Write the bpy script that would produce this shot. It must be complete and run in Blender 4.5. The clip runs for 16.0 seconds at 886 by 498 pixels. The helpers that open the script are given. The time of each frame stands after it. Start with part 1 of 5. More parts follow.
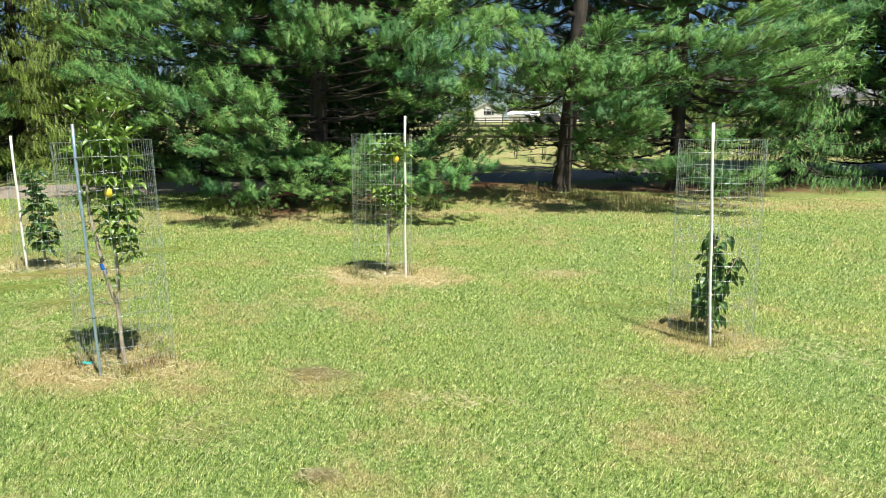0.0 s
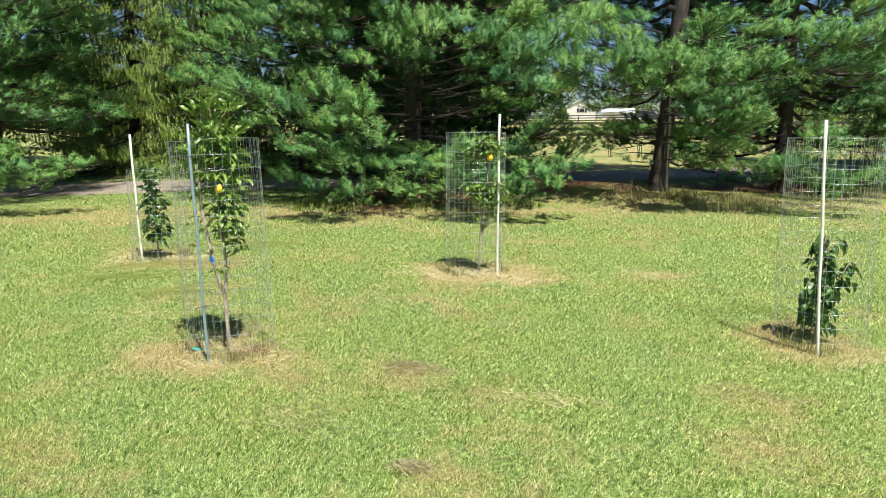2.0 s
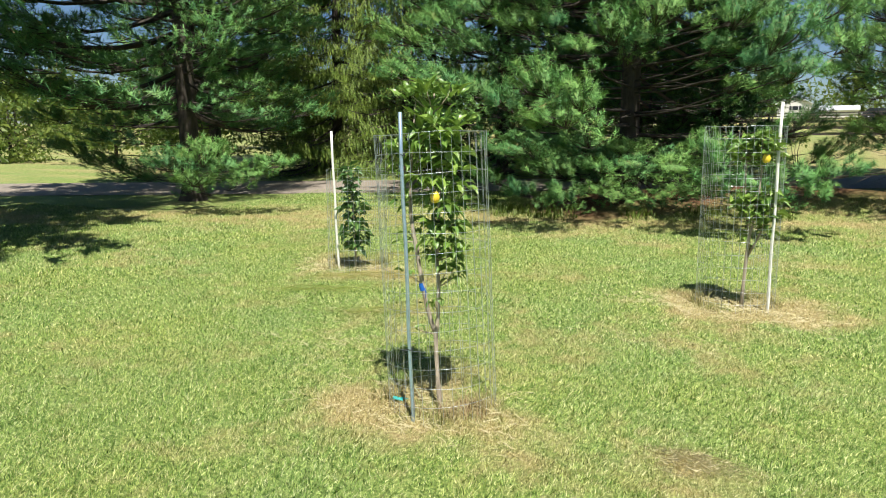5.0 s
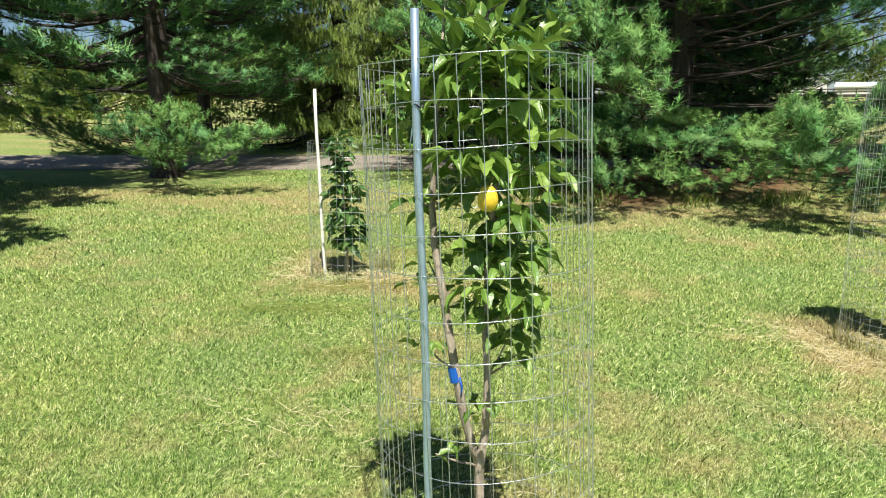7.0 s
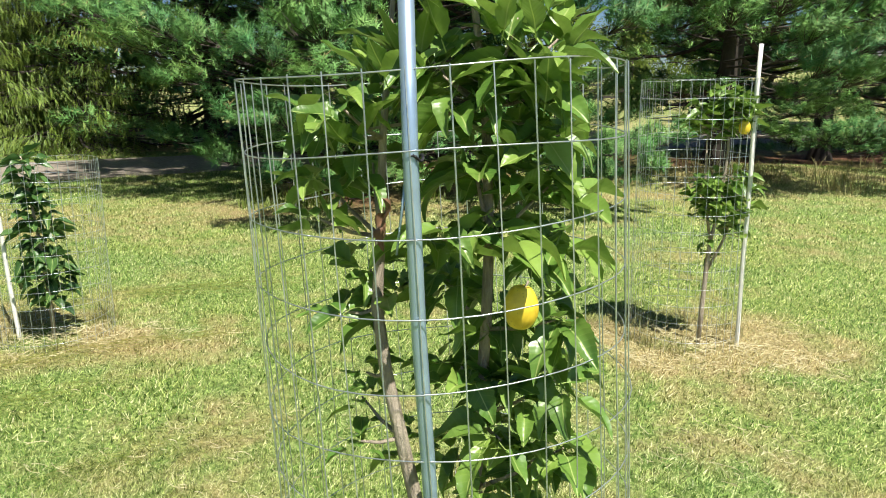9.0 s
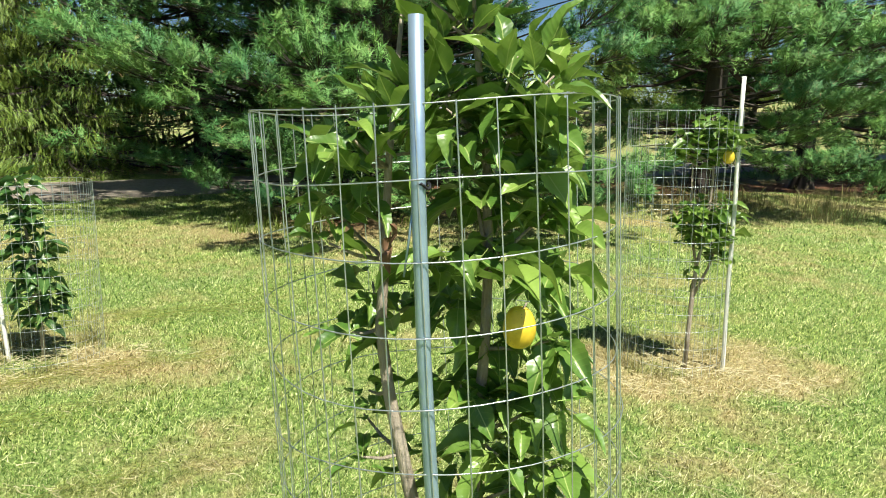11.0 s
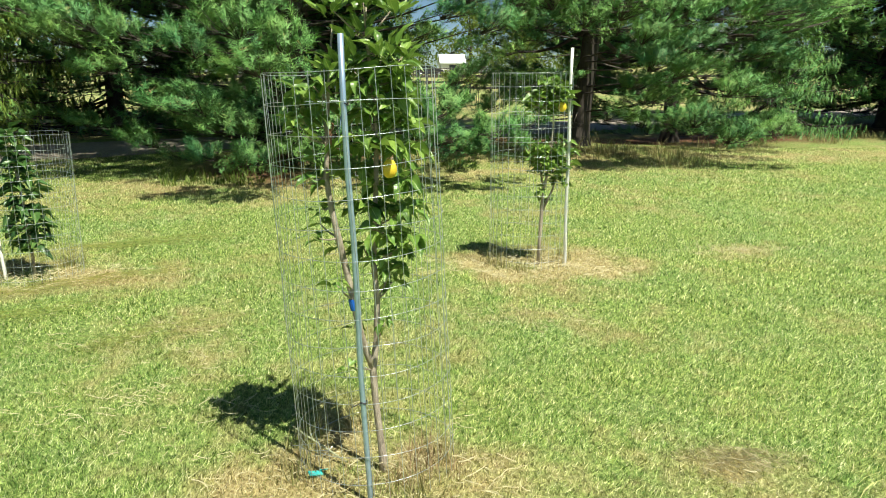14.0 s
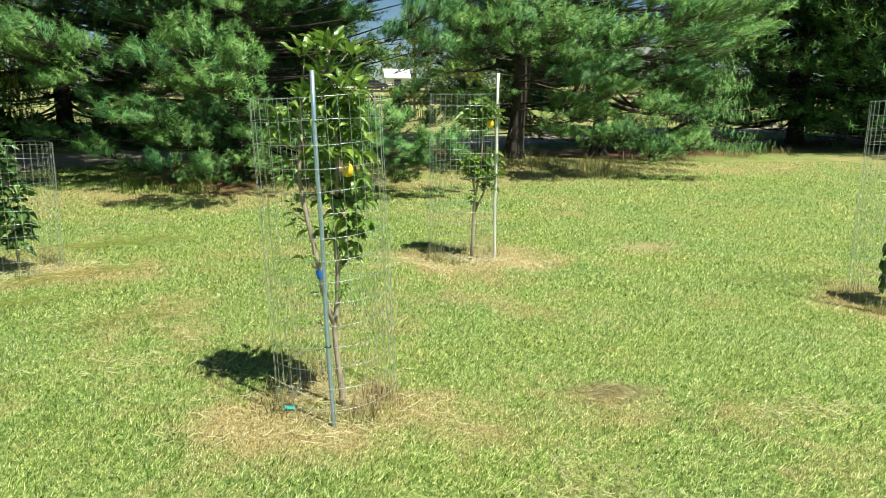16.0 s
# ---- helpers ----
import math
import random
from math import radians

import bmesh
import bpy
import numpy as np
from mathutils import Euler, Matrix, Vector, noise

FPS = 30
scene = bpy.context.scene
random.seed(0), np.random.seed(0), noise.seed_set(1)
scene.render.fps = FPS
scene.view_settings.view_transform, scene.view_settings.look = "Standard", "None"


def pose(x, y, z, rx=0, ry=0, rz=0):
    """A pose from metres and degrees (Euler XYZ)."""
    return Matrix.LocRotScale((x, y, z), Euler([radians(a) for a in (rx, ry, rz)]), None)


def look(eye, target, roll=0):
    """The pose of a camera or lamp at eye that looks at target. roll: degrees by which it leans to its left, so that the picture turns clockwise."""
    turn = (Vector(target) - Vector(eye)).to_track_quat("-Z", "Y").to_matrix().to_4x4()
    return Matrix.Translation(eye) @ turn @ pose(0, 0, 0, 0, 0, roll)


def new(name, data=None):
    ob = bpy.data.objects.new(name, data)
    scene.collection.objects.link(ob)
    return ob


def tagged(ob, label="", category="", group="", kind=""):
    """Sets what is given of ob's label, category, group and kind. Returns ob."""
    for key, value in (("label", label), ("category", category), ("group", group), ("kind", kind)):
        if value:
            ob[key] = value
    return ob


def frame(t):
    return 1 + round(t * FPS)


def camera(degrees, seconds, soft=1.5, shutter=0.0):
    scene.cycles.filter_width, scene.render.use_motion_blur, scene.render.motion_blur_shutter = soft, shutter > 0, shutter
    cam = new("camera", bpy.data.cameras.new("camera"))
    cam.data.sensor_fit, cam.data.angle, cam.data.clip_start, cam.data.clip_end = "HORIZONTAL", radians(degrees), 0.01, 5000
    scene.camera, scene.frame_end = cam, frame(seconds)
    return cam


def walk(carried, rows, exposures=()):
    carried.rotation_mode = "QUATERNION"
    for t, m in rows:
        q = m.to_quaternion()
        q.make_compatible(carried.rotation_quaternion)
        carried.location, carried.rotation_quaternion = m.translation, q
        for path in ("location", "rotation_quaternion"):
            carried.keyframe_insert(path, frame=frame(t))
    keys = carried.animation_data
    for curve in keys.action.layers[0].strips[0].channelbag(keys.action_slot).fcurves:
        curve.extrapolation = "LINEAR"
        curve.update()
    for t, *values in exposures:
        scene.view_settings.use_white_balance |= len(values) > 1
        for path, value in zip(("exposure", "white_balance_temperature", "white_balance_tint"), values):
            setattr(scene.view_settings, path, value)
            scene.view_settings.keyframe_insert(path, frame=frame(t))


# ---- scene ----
cam = camera(63.6, 16.0, soft=1.0)
PATH = [
    (0, (0.622, -0.822, 1.562), (0.428, 1.143, 1.241), 0.2),
    (0.5, (0.551, -0.859, 1.561), (0.113, 1.064, 1.234), -0.0),
    (1, (0.581, -0.862, 1.572), (0.102, 1.052, 1.245), -0.2),
    (1.5, (0.595, -0.857, 1.57), (0.137, 1.062, 1.241), -0.1),
    (2, (0.594, -0.854, 1.566), (0.155, 1.069, 1.239), 0.1),
    (2.5, (0.595, -0.867, 1.571), (0.156, 1.058, 1.25), 0.2),
    (3, (0.519, -0.878, 1.583), (-0.022, 1.022, 1.268), 0.4),
    (3.5, (0.404, -0.804, 1.575), (-0.239, 1.062, 1.256), 0.4),
    (4, (0.255, -0.495, 1.553), (-0.505, 1.326, 1.23), 0.5),
    (4.5, (0.042, -0.151, 1.537), (-0.803, 1.632, 1.212), 0.3),
    (5, (-0.207, 0.264, 1.512), (-1.123, 2.012, 1.187), -0.1),
    (5.2, (-0.306, 0.439, 1.524), (-1.245, 2.175, 1.199), -0.2),
    (7.3, (-1.423, 2.141, 1.388), (-2.328, 3.872, 0.957), 0.6),
    (7.5, (-1.56, 2.263, 1.403), (-2.405, 4.013, 0.931), 0.5),
    (8, (-1.89, 2.421, 1.431), (-2.422, 4.273, 0.897), 0.9),
    (8.5, (-2.027, 2.539, 1.442), (-2.255, 4.455, 0.916), 0.2),
    (8.7, (-2.014, 2.528, 1.454), (-2.115, 4.466, 0.971), -0.5),
    (10.8, (-1.944, 2.421, 1.492), (-2.018, 4.396, 1.184), 0.3),
    (11, (-2.01, 2.448, 1.477), (-2.067, 4.416, 1.126), 0.4),
    (11.5, (-2.058, 2.335, 1.447), (-2.081, 4.282, 0.988), 0.6),
    (12, (-2.005, 2.101, 1.421), (-2.007, 4.03, 0.894), 0.8),
    (12.5, (-2.008, 1.844, 1.428), (-1.994, 3.781, 0.93), 0.4),
    (13, (-2.055, 1.556, 1.415), (-1.96, 3.501, 0.958), -0.1),
    (13.5, (-2.031, 1.313, 1.439), (-1.879, 3.256, 0.992), -0.1),
    (14, (-1.973, 1.073, 1.449), (-1.79, 3.015, 1.005), 0.0),
    (14.5, (-1.995, 0.873, 1.467), (-1.783, 2.817, 1.046), -0.1),
    (15, (-2.063, 0.653, 1.482), (-1.797, 2.592, 1.07), 0.2),
    (15.5, (-2.077, 0.455, 1.505), (-1.769, 2.388, 1.095), 0.5),
    (16, (-2.049, 0.237, 1.488), (-1.715, 2.167, 1.082), 0.6),
]
EXPOSURES = [(0, 0.76, 6500, 10), (5, 0.72, 6500, 10), (8, 0.74, 6500, 10), (11, 0.82, 6600, 6), (12, 0.82, 6650, 4), (14, 0.76, 6700, 2), (16, 0.72, 6700, 2)]
walk(cam, [(t, look(eye, target, roll)) for t, eye, target, roll in PATH], EXPOSURES)

# ---------------------------------------------------------------- light
SUN_AZ = math.atan2(0.60, -0.80)      # clockwise from +y
SUN_EL = radians(61)
world = bpy.data.worlds.new("world")
scene.world = world
world.use_nodes = True
wn = world.node_tree
sky = wn.nodes.new("ShaderNodeTexSky")
sky.sky_type = 'NISHITA'
sky.sun_disc = False
sky.sun_elevation = SUN_EL
sky.sun_rotation = SUN_AZ
sky.dust_density = 0.5
sky.ozone_density = 2.5
sky.air_density = 0.8
wn.nodes["Background"].inputs[1].default_value = 0.055
deep = wn.nodes.new("ShaderNodeHueSaturation")
deep.inputs["Saturation"].default_value = 1.15
wn.links.new(sky.outputs[0], deep.inputs["Color"])
wn.links.new(deep.outputs[0], wn.nodes["Background"].inputs[0])
sun = new("sun", bpy.data.lights.new("sun", 'SUN'))
sun.data.energy = 5.0
sun.data.angle = radians(0.53)
sun.data.color = (1.0, 0.95, 0.86)
to_sun = Vector((math.sin(SUN_AZ) * math.cos(SUN_EL), math.cos(SUN_AZ) * math.cos(SUN_EL), math.sin(SUN_EL)))
sun.matrix_world = look(to_sun * 30, (0, 0, 0))

# ---------------------------------------------------------------- materials


def material(name, rough=0.6, metal=0.0):
    m = bpy.data.materials.new(name)
    m.use_nodes = True
    nt = m.node_tree
    b = nt.nodes["Principled BSDF"]
    b.inputs["Roughness"].default_value = rough
    b.inputs["Metallic"].default_value = metal
    return m, nt, b


def node(nt, kind, **values):
    n = nt.nodes.new(kind)
    for k, v in values.items():
        n.inputs[k.replace("_", " ")].default_value = v
    return n


def ramp(nt, fac, stops):
    r = nt.nodes.new("ShaderNodeValToRGB")
    while len(r.color_ramp.elements) < len(stops):
        r.color_ramp.elements.new(0.5)
    for e, (p, c) in zip(r.color_ramp.elements, stops):
        e.position, e.color = p, (*c, 1)
    nt.links.new(fac, r.inputs[0])
    return r.outputs[0]


def mix(nt, fac, a, b, blend='MIX'):
    n = nt.nodes.new("ShaderNodeMix")
    n.data_type, n.blend_type = 'RGBA', blend
    for s, v in ((0, fac), (6, a), (7, b)):
        if isinstance(v, (int, float)):
            n.inputs[s].default_value = v
        elif isinstance(v, tuple):
            n.inputs[s].default_value = (*v, 1)
        else:
            nt.links.new(v, n.inputs[s])
    return n.outputs[2]


def where(nt):
    return nt.nodes.new("ShaderNodeNewGeometry").outputs["Position"]


def noise_of(nt, scale, detail=3.0, vec=None, rough=0.55):
    n = nt.nodes.new("ShaderNodeTexNoise")
    n.inputs["Scale"].default_value = scale
    n.inputs["Detail"].default_value = detail
    n.inputs["Roughness"].default_value = rough
    nt.links.new(vec if vec else where(nt), n.inputs["Vector"])
    return n.outputs["Fac"]


def bump(nt, b, height, strength, distance):
    n = nt.nodes.new("ShaderNodeBump")
    n.inputs["Strength"].default_value = strength
    n.inputs["Distance"].default_value = distance
    nt.links.new(height, n.inputs["Height"])
    nt.links.new(n.outputs[0], b.inputs["Normal"])


def translucent(m, share, colour):
    """Let some light pass through thin leaves."""
    nt = m.node_tree
    out = nt.nodes["Material Output"]
    b = nt.nodes["Principled BSDF"]
    t = nt.nodes.new("ShaderNodeBsdfTranslucent")
    s = nt.nodes.new("ShaderNodeMixShader")
    s.inputs[0].default_value = share
    nt.links.new(colour, t.inputs[0])
    nt.links.new(b.outputs[0], s.inputs[1])
    nt.links.new(t.outputs[0], s.inputs[2])
    nt.links.new(s.outputs[0], out.inputs[0])


def foliage(name, dark, mid, light, rough, share, spec=0.5, per_object=True, patch=2.0):
    """Leaf or needle material: varies by piece, by thing and in patches."""
    m, nt, b = material(name, rough)
    g = nt.nodes.new("ShaderNodeNewGeometry")
    oi = nt.nodes.new("ShaderNodeObjectInfo")
    c = ramp(nt, (oi if per_object else g).outputs["Random" if per_object else "Random Per Island"], ((0.0, dark), (0.5, mid), (1.0, light)))
    big = noise_of(nt, patch, 2.0)
    c = mix(nt, ramp(nt, big, ((0.35, (0, 0, 0)), (0.7, (1, 1, 1)))), c, mix(nt, 0.5, c, light))
    nt.links.new(c, b.inputs["Base Color"])
    b.inputs["Specular IOR Level"].default_value = spec
    translucent(m, share, mix(nt, 0.5, c, light))
    return m


def pine_needle():
    """Soft blue-green needles: each pad has its own tone, fresh yellow-green in patches."""
    m, nt, b = material("pine_needle", 0.55)
    g = nt.nodes.new("ShaderNodeNewGeometry").outputs["Random Per Island"]
    oi = nt.nodes.new("ShaderNodeObjectInfo").outputs["Random"]
    tone = ramp(nt, oi, ((0.0, (0.072, 0.225, 0.088)), (0.5, (0.112, 0.285, 0.085)), (1.0, (0.165, 0.335, 0.085))))
    fresh = ramp(nt, noise_of(nt, 3.5, 3.0), ((0.42, (0, 0, 0)), (0.7, (1, 1, 1))))
    c = mix(nt, fresh, tone, mix(nt, 0.55, tone, (0.28, 0.44, 0.11)))
    c = mix(nt, 1.0, c, ramp(nt, g, ((0.0, (0.62, 0.66, 0.60)), (0.6, (1.0, 1.0, 1.0)), (1.0, (1.5, 1.4, 1.35)))), 'MULTIPLY')
    c = mix(nt, ramp(nt, g, ((0.015, (1, 1, 1)), (0.02, (0, 0, 0)))), c, (0.36, 0.27, 0.12))
    nt.links.new(c, b.inputs["Base Color"])
    b.inputs["Specular IOR Level"].default_value = 0.3
    translucent(m, 0.10, c)
    return m


def grassy(name, blade):
    """Lawn: fresh green, bleached and straw-dry by the 'dry' attribute, brown needle litter by the 'litter' attribute."""
    m, nt, b = material(name, 0.6 if blade else 0.9)
    at = nt.nodes.new("ShaderNodeAttribute")
    at.attribute_name = "dry"
    li = nt.nodes.new("ShaderNodeAttribute")
    li.attribute_name = "litter"
    if blade:
        g = nt.nodes.new("ShaderNodeNewGeometry").outputs["Random Per Island"]
        green = ramp(nt, g, ((0.0, (0.04, 0.11, 0.018)), (0.3, (0.20, 0.36, 0.08)), (0.7, (0.49, 0.625, 0.20)), (1.0, (0.74, 0.78, 0.47))))
        straw = ramp(nt, g, ((0.0, (0.22, 0.24, 0.08)), (0.45, (0.52, 0.44, 0.18)), (1.0, (0.78, 0.70, 0.42))))
    else:
        g = noise_of(nt, 55, 4.0)
        green = ramp(nt, g, ((0.3, (0.08, 0.135, 0.035)), (0.5, (0.19, 0.285, 0.075)), (0.7, (0.36, 0.45, 0.16))))
        straw = ramp(nt, g, ((0.3, (0.22, 0.17, 0.075)), (0.5, (0.40, 0.33, 0.15)), (0.7, (0.58, 0.50, 0.26))))
    tone = noise_of(nt, 0.9, 3.0)
    green = mix(nt, ramp(nt, tone, ((0.35, (0, 0, 0)), (0.65, (1, 1, 1)))), green, mix(nt, 1.0, green, (1.14, 1.04, 0.95), 'MULTIPLY'))
    mottle = ramp(nt, noise_of(nt, 36.0, 3.0), ((0.34, (0.54, 0.62, 0.50)), (0.5, (1.0, 1.0, 1.0)), (0.66, (1.34, 1.28, 1.40))))
    green = mix(nt, 1.0, green, mottle, 'MULTIPLY')
    fine = noise_of(nt, 7.0, 3.0)
    add = nt.nodes.new("ShaderNodeMath")
    add.operation = 'MULTIPLY_ADD'
    nt.links.new(fine, add.inputs[0])
    add.inputs[1].default_value = 0.9
    nt.links.new(at.outputs["Fac"], add.inputs[2])
    sel = ramp(nt, add.outputs[0], ((0.5, (0, 0, 0)), (1.0, (1, 1, 1))))
    c = mix(nt, sel, green, straw)
    brown = ramp(nt, noise_of(nt, 30, 4.0), ((0.35, (0.08, 0.042, 0.024)), (0.6, (0.21, 0.10, 0.055)), (0.75, (0.32, 0.18, 0.095))))
    c = mix(nt, li.outputs["Fac"], c, brown)
    nt.links.new(c, b.inputs["Base Color"])
    b.inputs["Specular IOR Level"].default_value = 0.25
    if blade:
        translucent(m, 0.30, c)
    else:
        bump(nt, b, noise_of(nt, 90, 5.0), 0.9, 0.03)
    return m


def bark(name, dark, light, scale=9.0):
    m, nt, b = material(name, 0.9)
    co = nt.nodes.new("ShaderNodeTexCoord")
    mp = nt.nodes.new("ShaderNodeMapping")
    mp.inputs["Scale"].default_value = (1, 1, 0.25)
    nt.links.new(co.outputs["Object"], mp.inputs[0])
    n = noise_of(nt, scale, 6.0, mp.outputs[0], 0.7)
    nt.links.new(ramp(nt, n, ((0.32, dark), (0.68, light))), b.inputs["Base Color"])
    bump(nt, b, n, 0.8, 0.03)
    return m


def plain(name, colour, rough=0.6, metal=0.0, vary=0.15, scale=12.0, relief=0.0):
    m, nt, b = material(name, rough, metal)
    n = noise_of(nt, scale, 4.0)
    lo = tuple(v * (1 - vary) for v in colour)
    hi = tuple(min(1, v * (1 + vary)) for v in colour)
    nt.links.new(ramp(nt, n, ((0.3, lo), (0.7, hi))), b.inputs["Base Color"])
    if relief:
        bump(nt, b, n, 0.5, relief)
    return m


def veined(m):
    """Pale midrib and side veins in the leaf's own axes."""
    nt = m.node_tree
    b = nt.nodes["Principled BSDF"]
    src = b.inputs["Base Color"].links[0].from_socket
    co = nt.nodes.new("ShaderNodeTexCoord")
    sp = nt.nodes.new("ShaderNodeSeparateXYZ")
    nt.links.new(co.outputs["Object"], sp.inputs[0])

    def sums(op, a, c, d=None):
        n = nt.nodes.new("ShaderNodeMath")
        n.operation = op
        for i, v in enumerate((a, c, d)):
            if v is None:
                continue
            if isinstance(v, (int, float)):
                n.inputs[i].default_value = v
            else:
                nt.links.new(v, n.inputs[i])
        return n.outputs[0]
    ay = sums('ABSOLUTE', sp.outputs[1], 0.0)
    rib = sums('LESS_THAN', ay, 0.0009)
    w = sums('SINE', sums('MULTIPLY', sums('MULTIPLY_ADD', ay, -0.9, sp.outputs[0]), 640.0), 0.0)
    side = sums('MULTIPLY', sums('GREATER_THAN', w, 0.94), 0.14)
    fac = sums('MAXIMUM', rib, side)
    c = mix(nt, fac, src, (0.36, 0.46, 0.14))
    nt.links.new(c, b.inputs["Base Color"])
    bump(nt, b, w, 0.12, 0.001)


M_GROUND = grassy("lawn_soil", False)
M_BLADE = grassy("grass_blade", True)
M_PINE = pine_needle()
M_SPRUCE = foliage("spruce_needle", (0.06, 0.13, 0.022), (0.12, 0.21, 0.035), (0.26, 0.34, 0.055), 0.5, 0.10, 0.3, False, 1.3)
M_LEAF = foliage("apple_leaf", (0.04, 0.115, 0.018), (0.10, 0.215, 0.034), (0.26, 0.39, 0.075), 0.36, 0.24, 0.55, True, 9.0)
M_DARKLEAF = foliage("dark_apple_leaf", (0.03, 0.085, 0.025), (0.05, 0.13, 0.035), (0.10, 0.20, 0.05), 0.36, 0.25, 0.5, True, 9.0)
veined(M_LEAF)
veined(M_DARKLEAF)
M_BROAD = foliage("broad_leaf", (0.05, 0.11, 0.02), (0.10, 0.17, 0.03), (0.20, 0.25, 0.05), 0.5, 0.35, 0.3, False, 0.6)
M_WEED = foliage("weed_leaf", (0.08, 0.13, 0.03), (0.20, 0.22, 0.07), (0.40, 0.34, 0.15), 0.6, 0.3, 0.3, False, 2.0)
M_STRAW = foliage("straw", (0.46, 0.41, 0.21), (0.60, 0.53, 0.31), (0.76, 0.69, 0.46), 0.7, 0.2, 0.3, False, 3.0)
M_BARK = bark("pine_bark", (0.018, 0.014, 0.012), (0.075, 0.06, 0.048))
M_TWIG = bark("dead_wood", (0.03, 0.025, 0.02), (0.12, 0.10, 0.085), 20)
M_APPLEBARK = bark("apple_bark", (0.27, 0.22, 0.165), (0.56, 0.48, 0.375), 40)
M_WIRE = plain("galvanised_wire", (0.60, 0.64, 0.68), 0.38, 0.85, 0.2, 60)
M_CONDUIT = plain("galvanised_conduit", (0.37, 0.50, 0.64), 0.36, 0.6, 0.12, 25)
M_WHITE = plain("white_fibreglass", (0.80, 0.79, 0.74), 0.45, 0, 0.06, 20)
M_BLUE = plain("blue_tape", (0.01, 0.10, 0.42), 0.4)
M_TEAL = plain("teal_tag", (0.05, 0.42, 0.40), 0.5)
M_TIE = plain("black_tie", (0.02, 0.02, 0.025), 0.5)
M_ROAD = plain("gravel_drive", (0.25, 0.215, 0.175), 0.9, 0, 0.35, 18, 0.02)
M_SIDING = plain("white_siding", (0.66, 0.64, 0.61), 0.6, 0, 0.05, 2)
M_ROOF = plain("grey_shingle", (0.20, 0.20, 0.21), 0.85, 0, 0.25, 8)
M_DARK = plain("dark_shutter", (0.03, 0.035, 0.045), 0.5)
M_FENCE = plain("dark_board", (0.055, 0.045, 0.04), 0.8, 0, 0.3, 5)
M_DEAD = plain("dead_leaf", (0.17, 0.09, 0.045), 0.7, 0, 0.4, 60)
m, nt, b = material("glass", 0.05)
b.inputs["Base Color"].default_value = (0.03, 0.035, 0.04, 1)
M_GLASS = m
m, nt, b = material("car_paint", 0.25)
b.inputs["Base Color"].default_value = (0.03, 0.033, 0.04, 1)
b.inputs["Coat Weight"].default_value = 0.8
M_CAR = m
M_STICK = bark("pale_stick", (0.34, 0.36, 0.20), (0.58, 0.60, 0.38), 60)
M_DRYWEED = foliage("dry_weed", (0.12, 0.075, 0.035), (0.26, 0.18, 0.09), (0.42, 0.33, 0.18), 0.7, 0.15, 0.2, False, 6.0)
M_TYRE = plain("tyre_rubber", (0.02, 0.02, 0.02), 0.85)


def apple_skin():
    m, nt, b = material("apple_skin", 0.3)
    n = noise_of(nt, 35, 4.0)
    c = ramp(nt, n, ((0.3, (0.62, 0.42, 0.03)), (0.55, (0.80, 0.58, 0.05)), (0.8, (0.85, 0.66, 0.12))))
    spots = noise_of(nt, 220, 1.0)
    c = mix(nt, ramp(nt, spots, ((0.68, (0, 0, 0)), (0.74, (0.6, 0.6, 0.6)))), c, (0.35, 0.22, 0.06))
    nt.links.new(c, b.inputs["Base Color"])
    b.inputs["Subsurface Weight"].default_value = 0.0
    return m


M_APPLE = apple_skin()

# ---------------------------------------------------------------- builders


def link(name, data, parent=None, m=None):
    ob = new(name, data)
    if parent is not None:
        ob.parent = parent
    if m is not None:
        ob.matrix_basis = m
    return ob


def part(name, bm, mat, parent=None, label="", smooth=False):
    me = bpy.data.meshes.new(name)
    bm.to_mesh(me)
    bm.free()
    me.materials.append(mat)
    if smooth:
        me.shade_smooth()
    ob = link(name, me, parent)
    if label:
        ob["label"] = label
    return ob


def arrays(name, verts, faces, mats, index=None, smooth=False, normals=None):
    """A mesh from number arrays that were worked out by rule."""
    me = bpy.data.meshes.new(name)
    verts = np.asarray(verts, dtype=np.float32)
    faces = np.asarray(faces, dtype=np.int32)
    if normals is not None:
        fn = np.cross(verts[faces[:, 1]] - verts[faces[:, 0]], verts[faces[:, 2]] - verts[faces[:, 0]])
        turned = (fn * normals[faces].mean(1)).sum(1) < 0
        faces = np.where(turned[:, None], faces[:, ::-1], faces)
    k = faces.shape[1]
    me.vertices.add(len(verts))
    me.vertices.foreach_set("co", verts.ravel())
    me.loops.add(faces.size)
    me.loops.foreach_set("vertex_index", faces.ravel())
    me.polygons.add(len(faces))
    me.polygons.foreach_set("loop_start", np.arange(0, faces.size, k, dtype=np.int32))
    for mm in mats:
        me.materials.append(mm)
    if index is not None:
        me.polygons.foreach_set("material_index", np.asarray(index, dtype=np.int32))
    me.update(calc_edges=True)
    if smooth or normals is not None:
        me.shade_smooth()
    if normals is not None:
        me.normals_split_custom_set_from_vertices(normals.astype(np.float32).tolist())
    return me


def thing(name, x, y, z, label, category, group="", kind=""):
    ob = new(name)
    ob.empty_display_size = 0.2
    ob.matrix_basis = pose(x, y, z)
    return tagged(ob, label, category, group, kind)


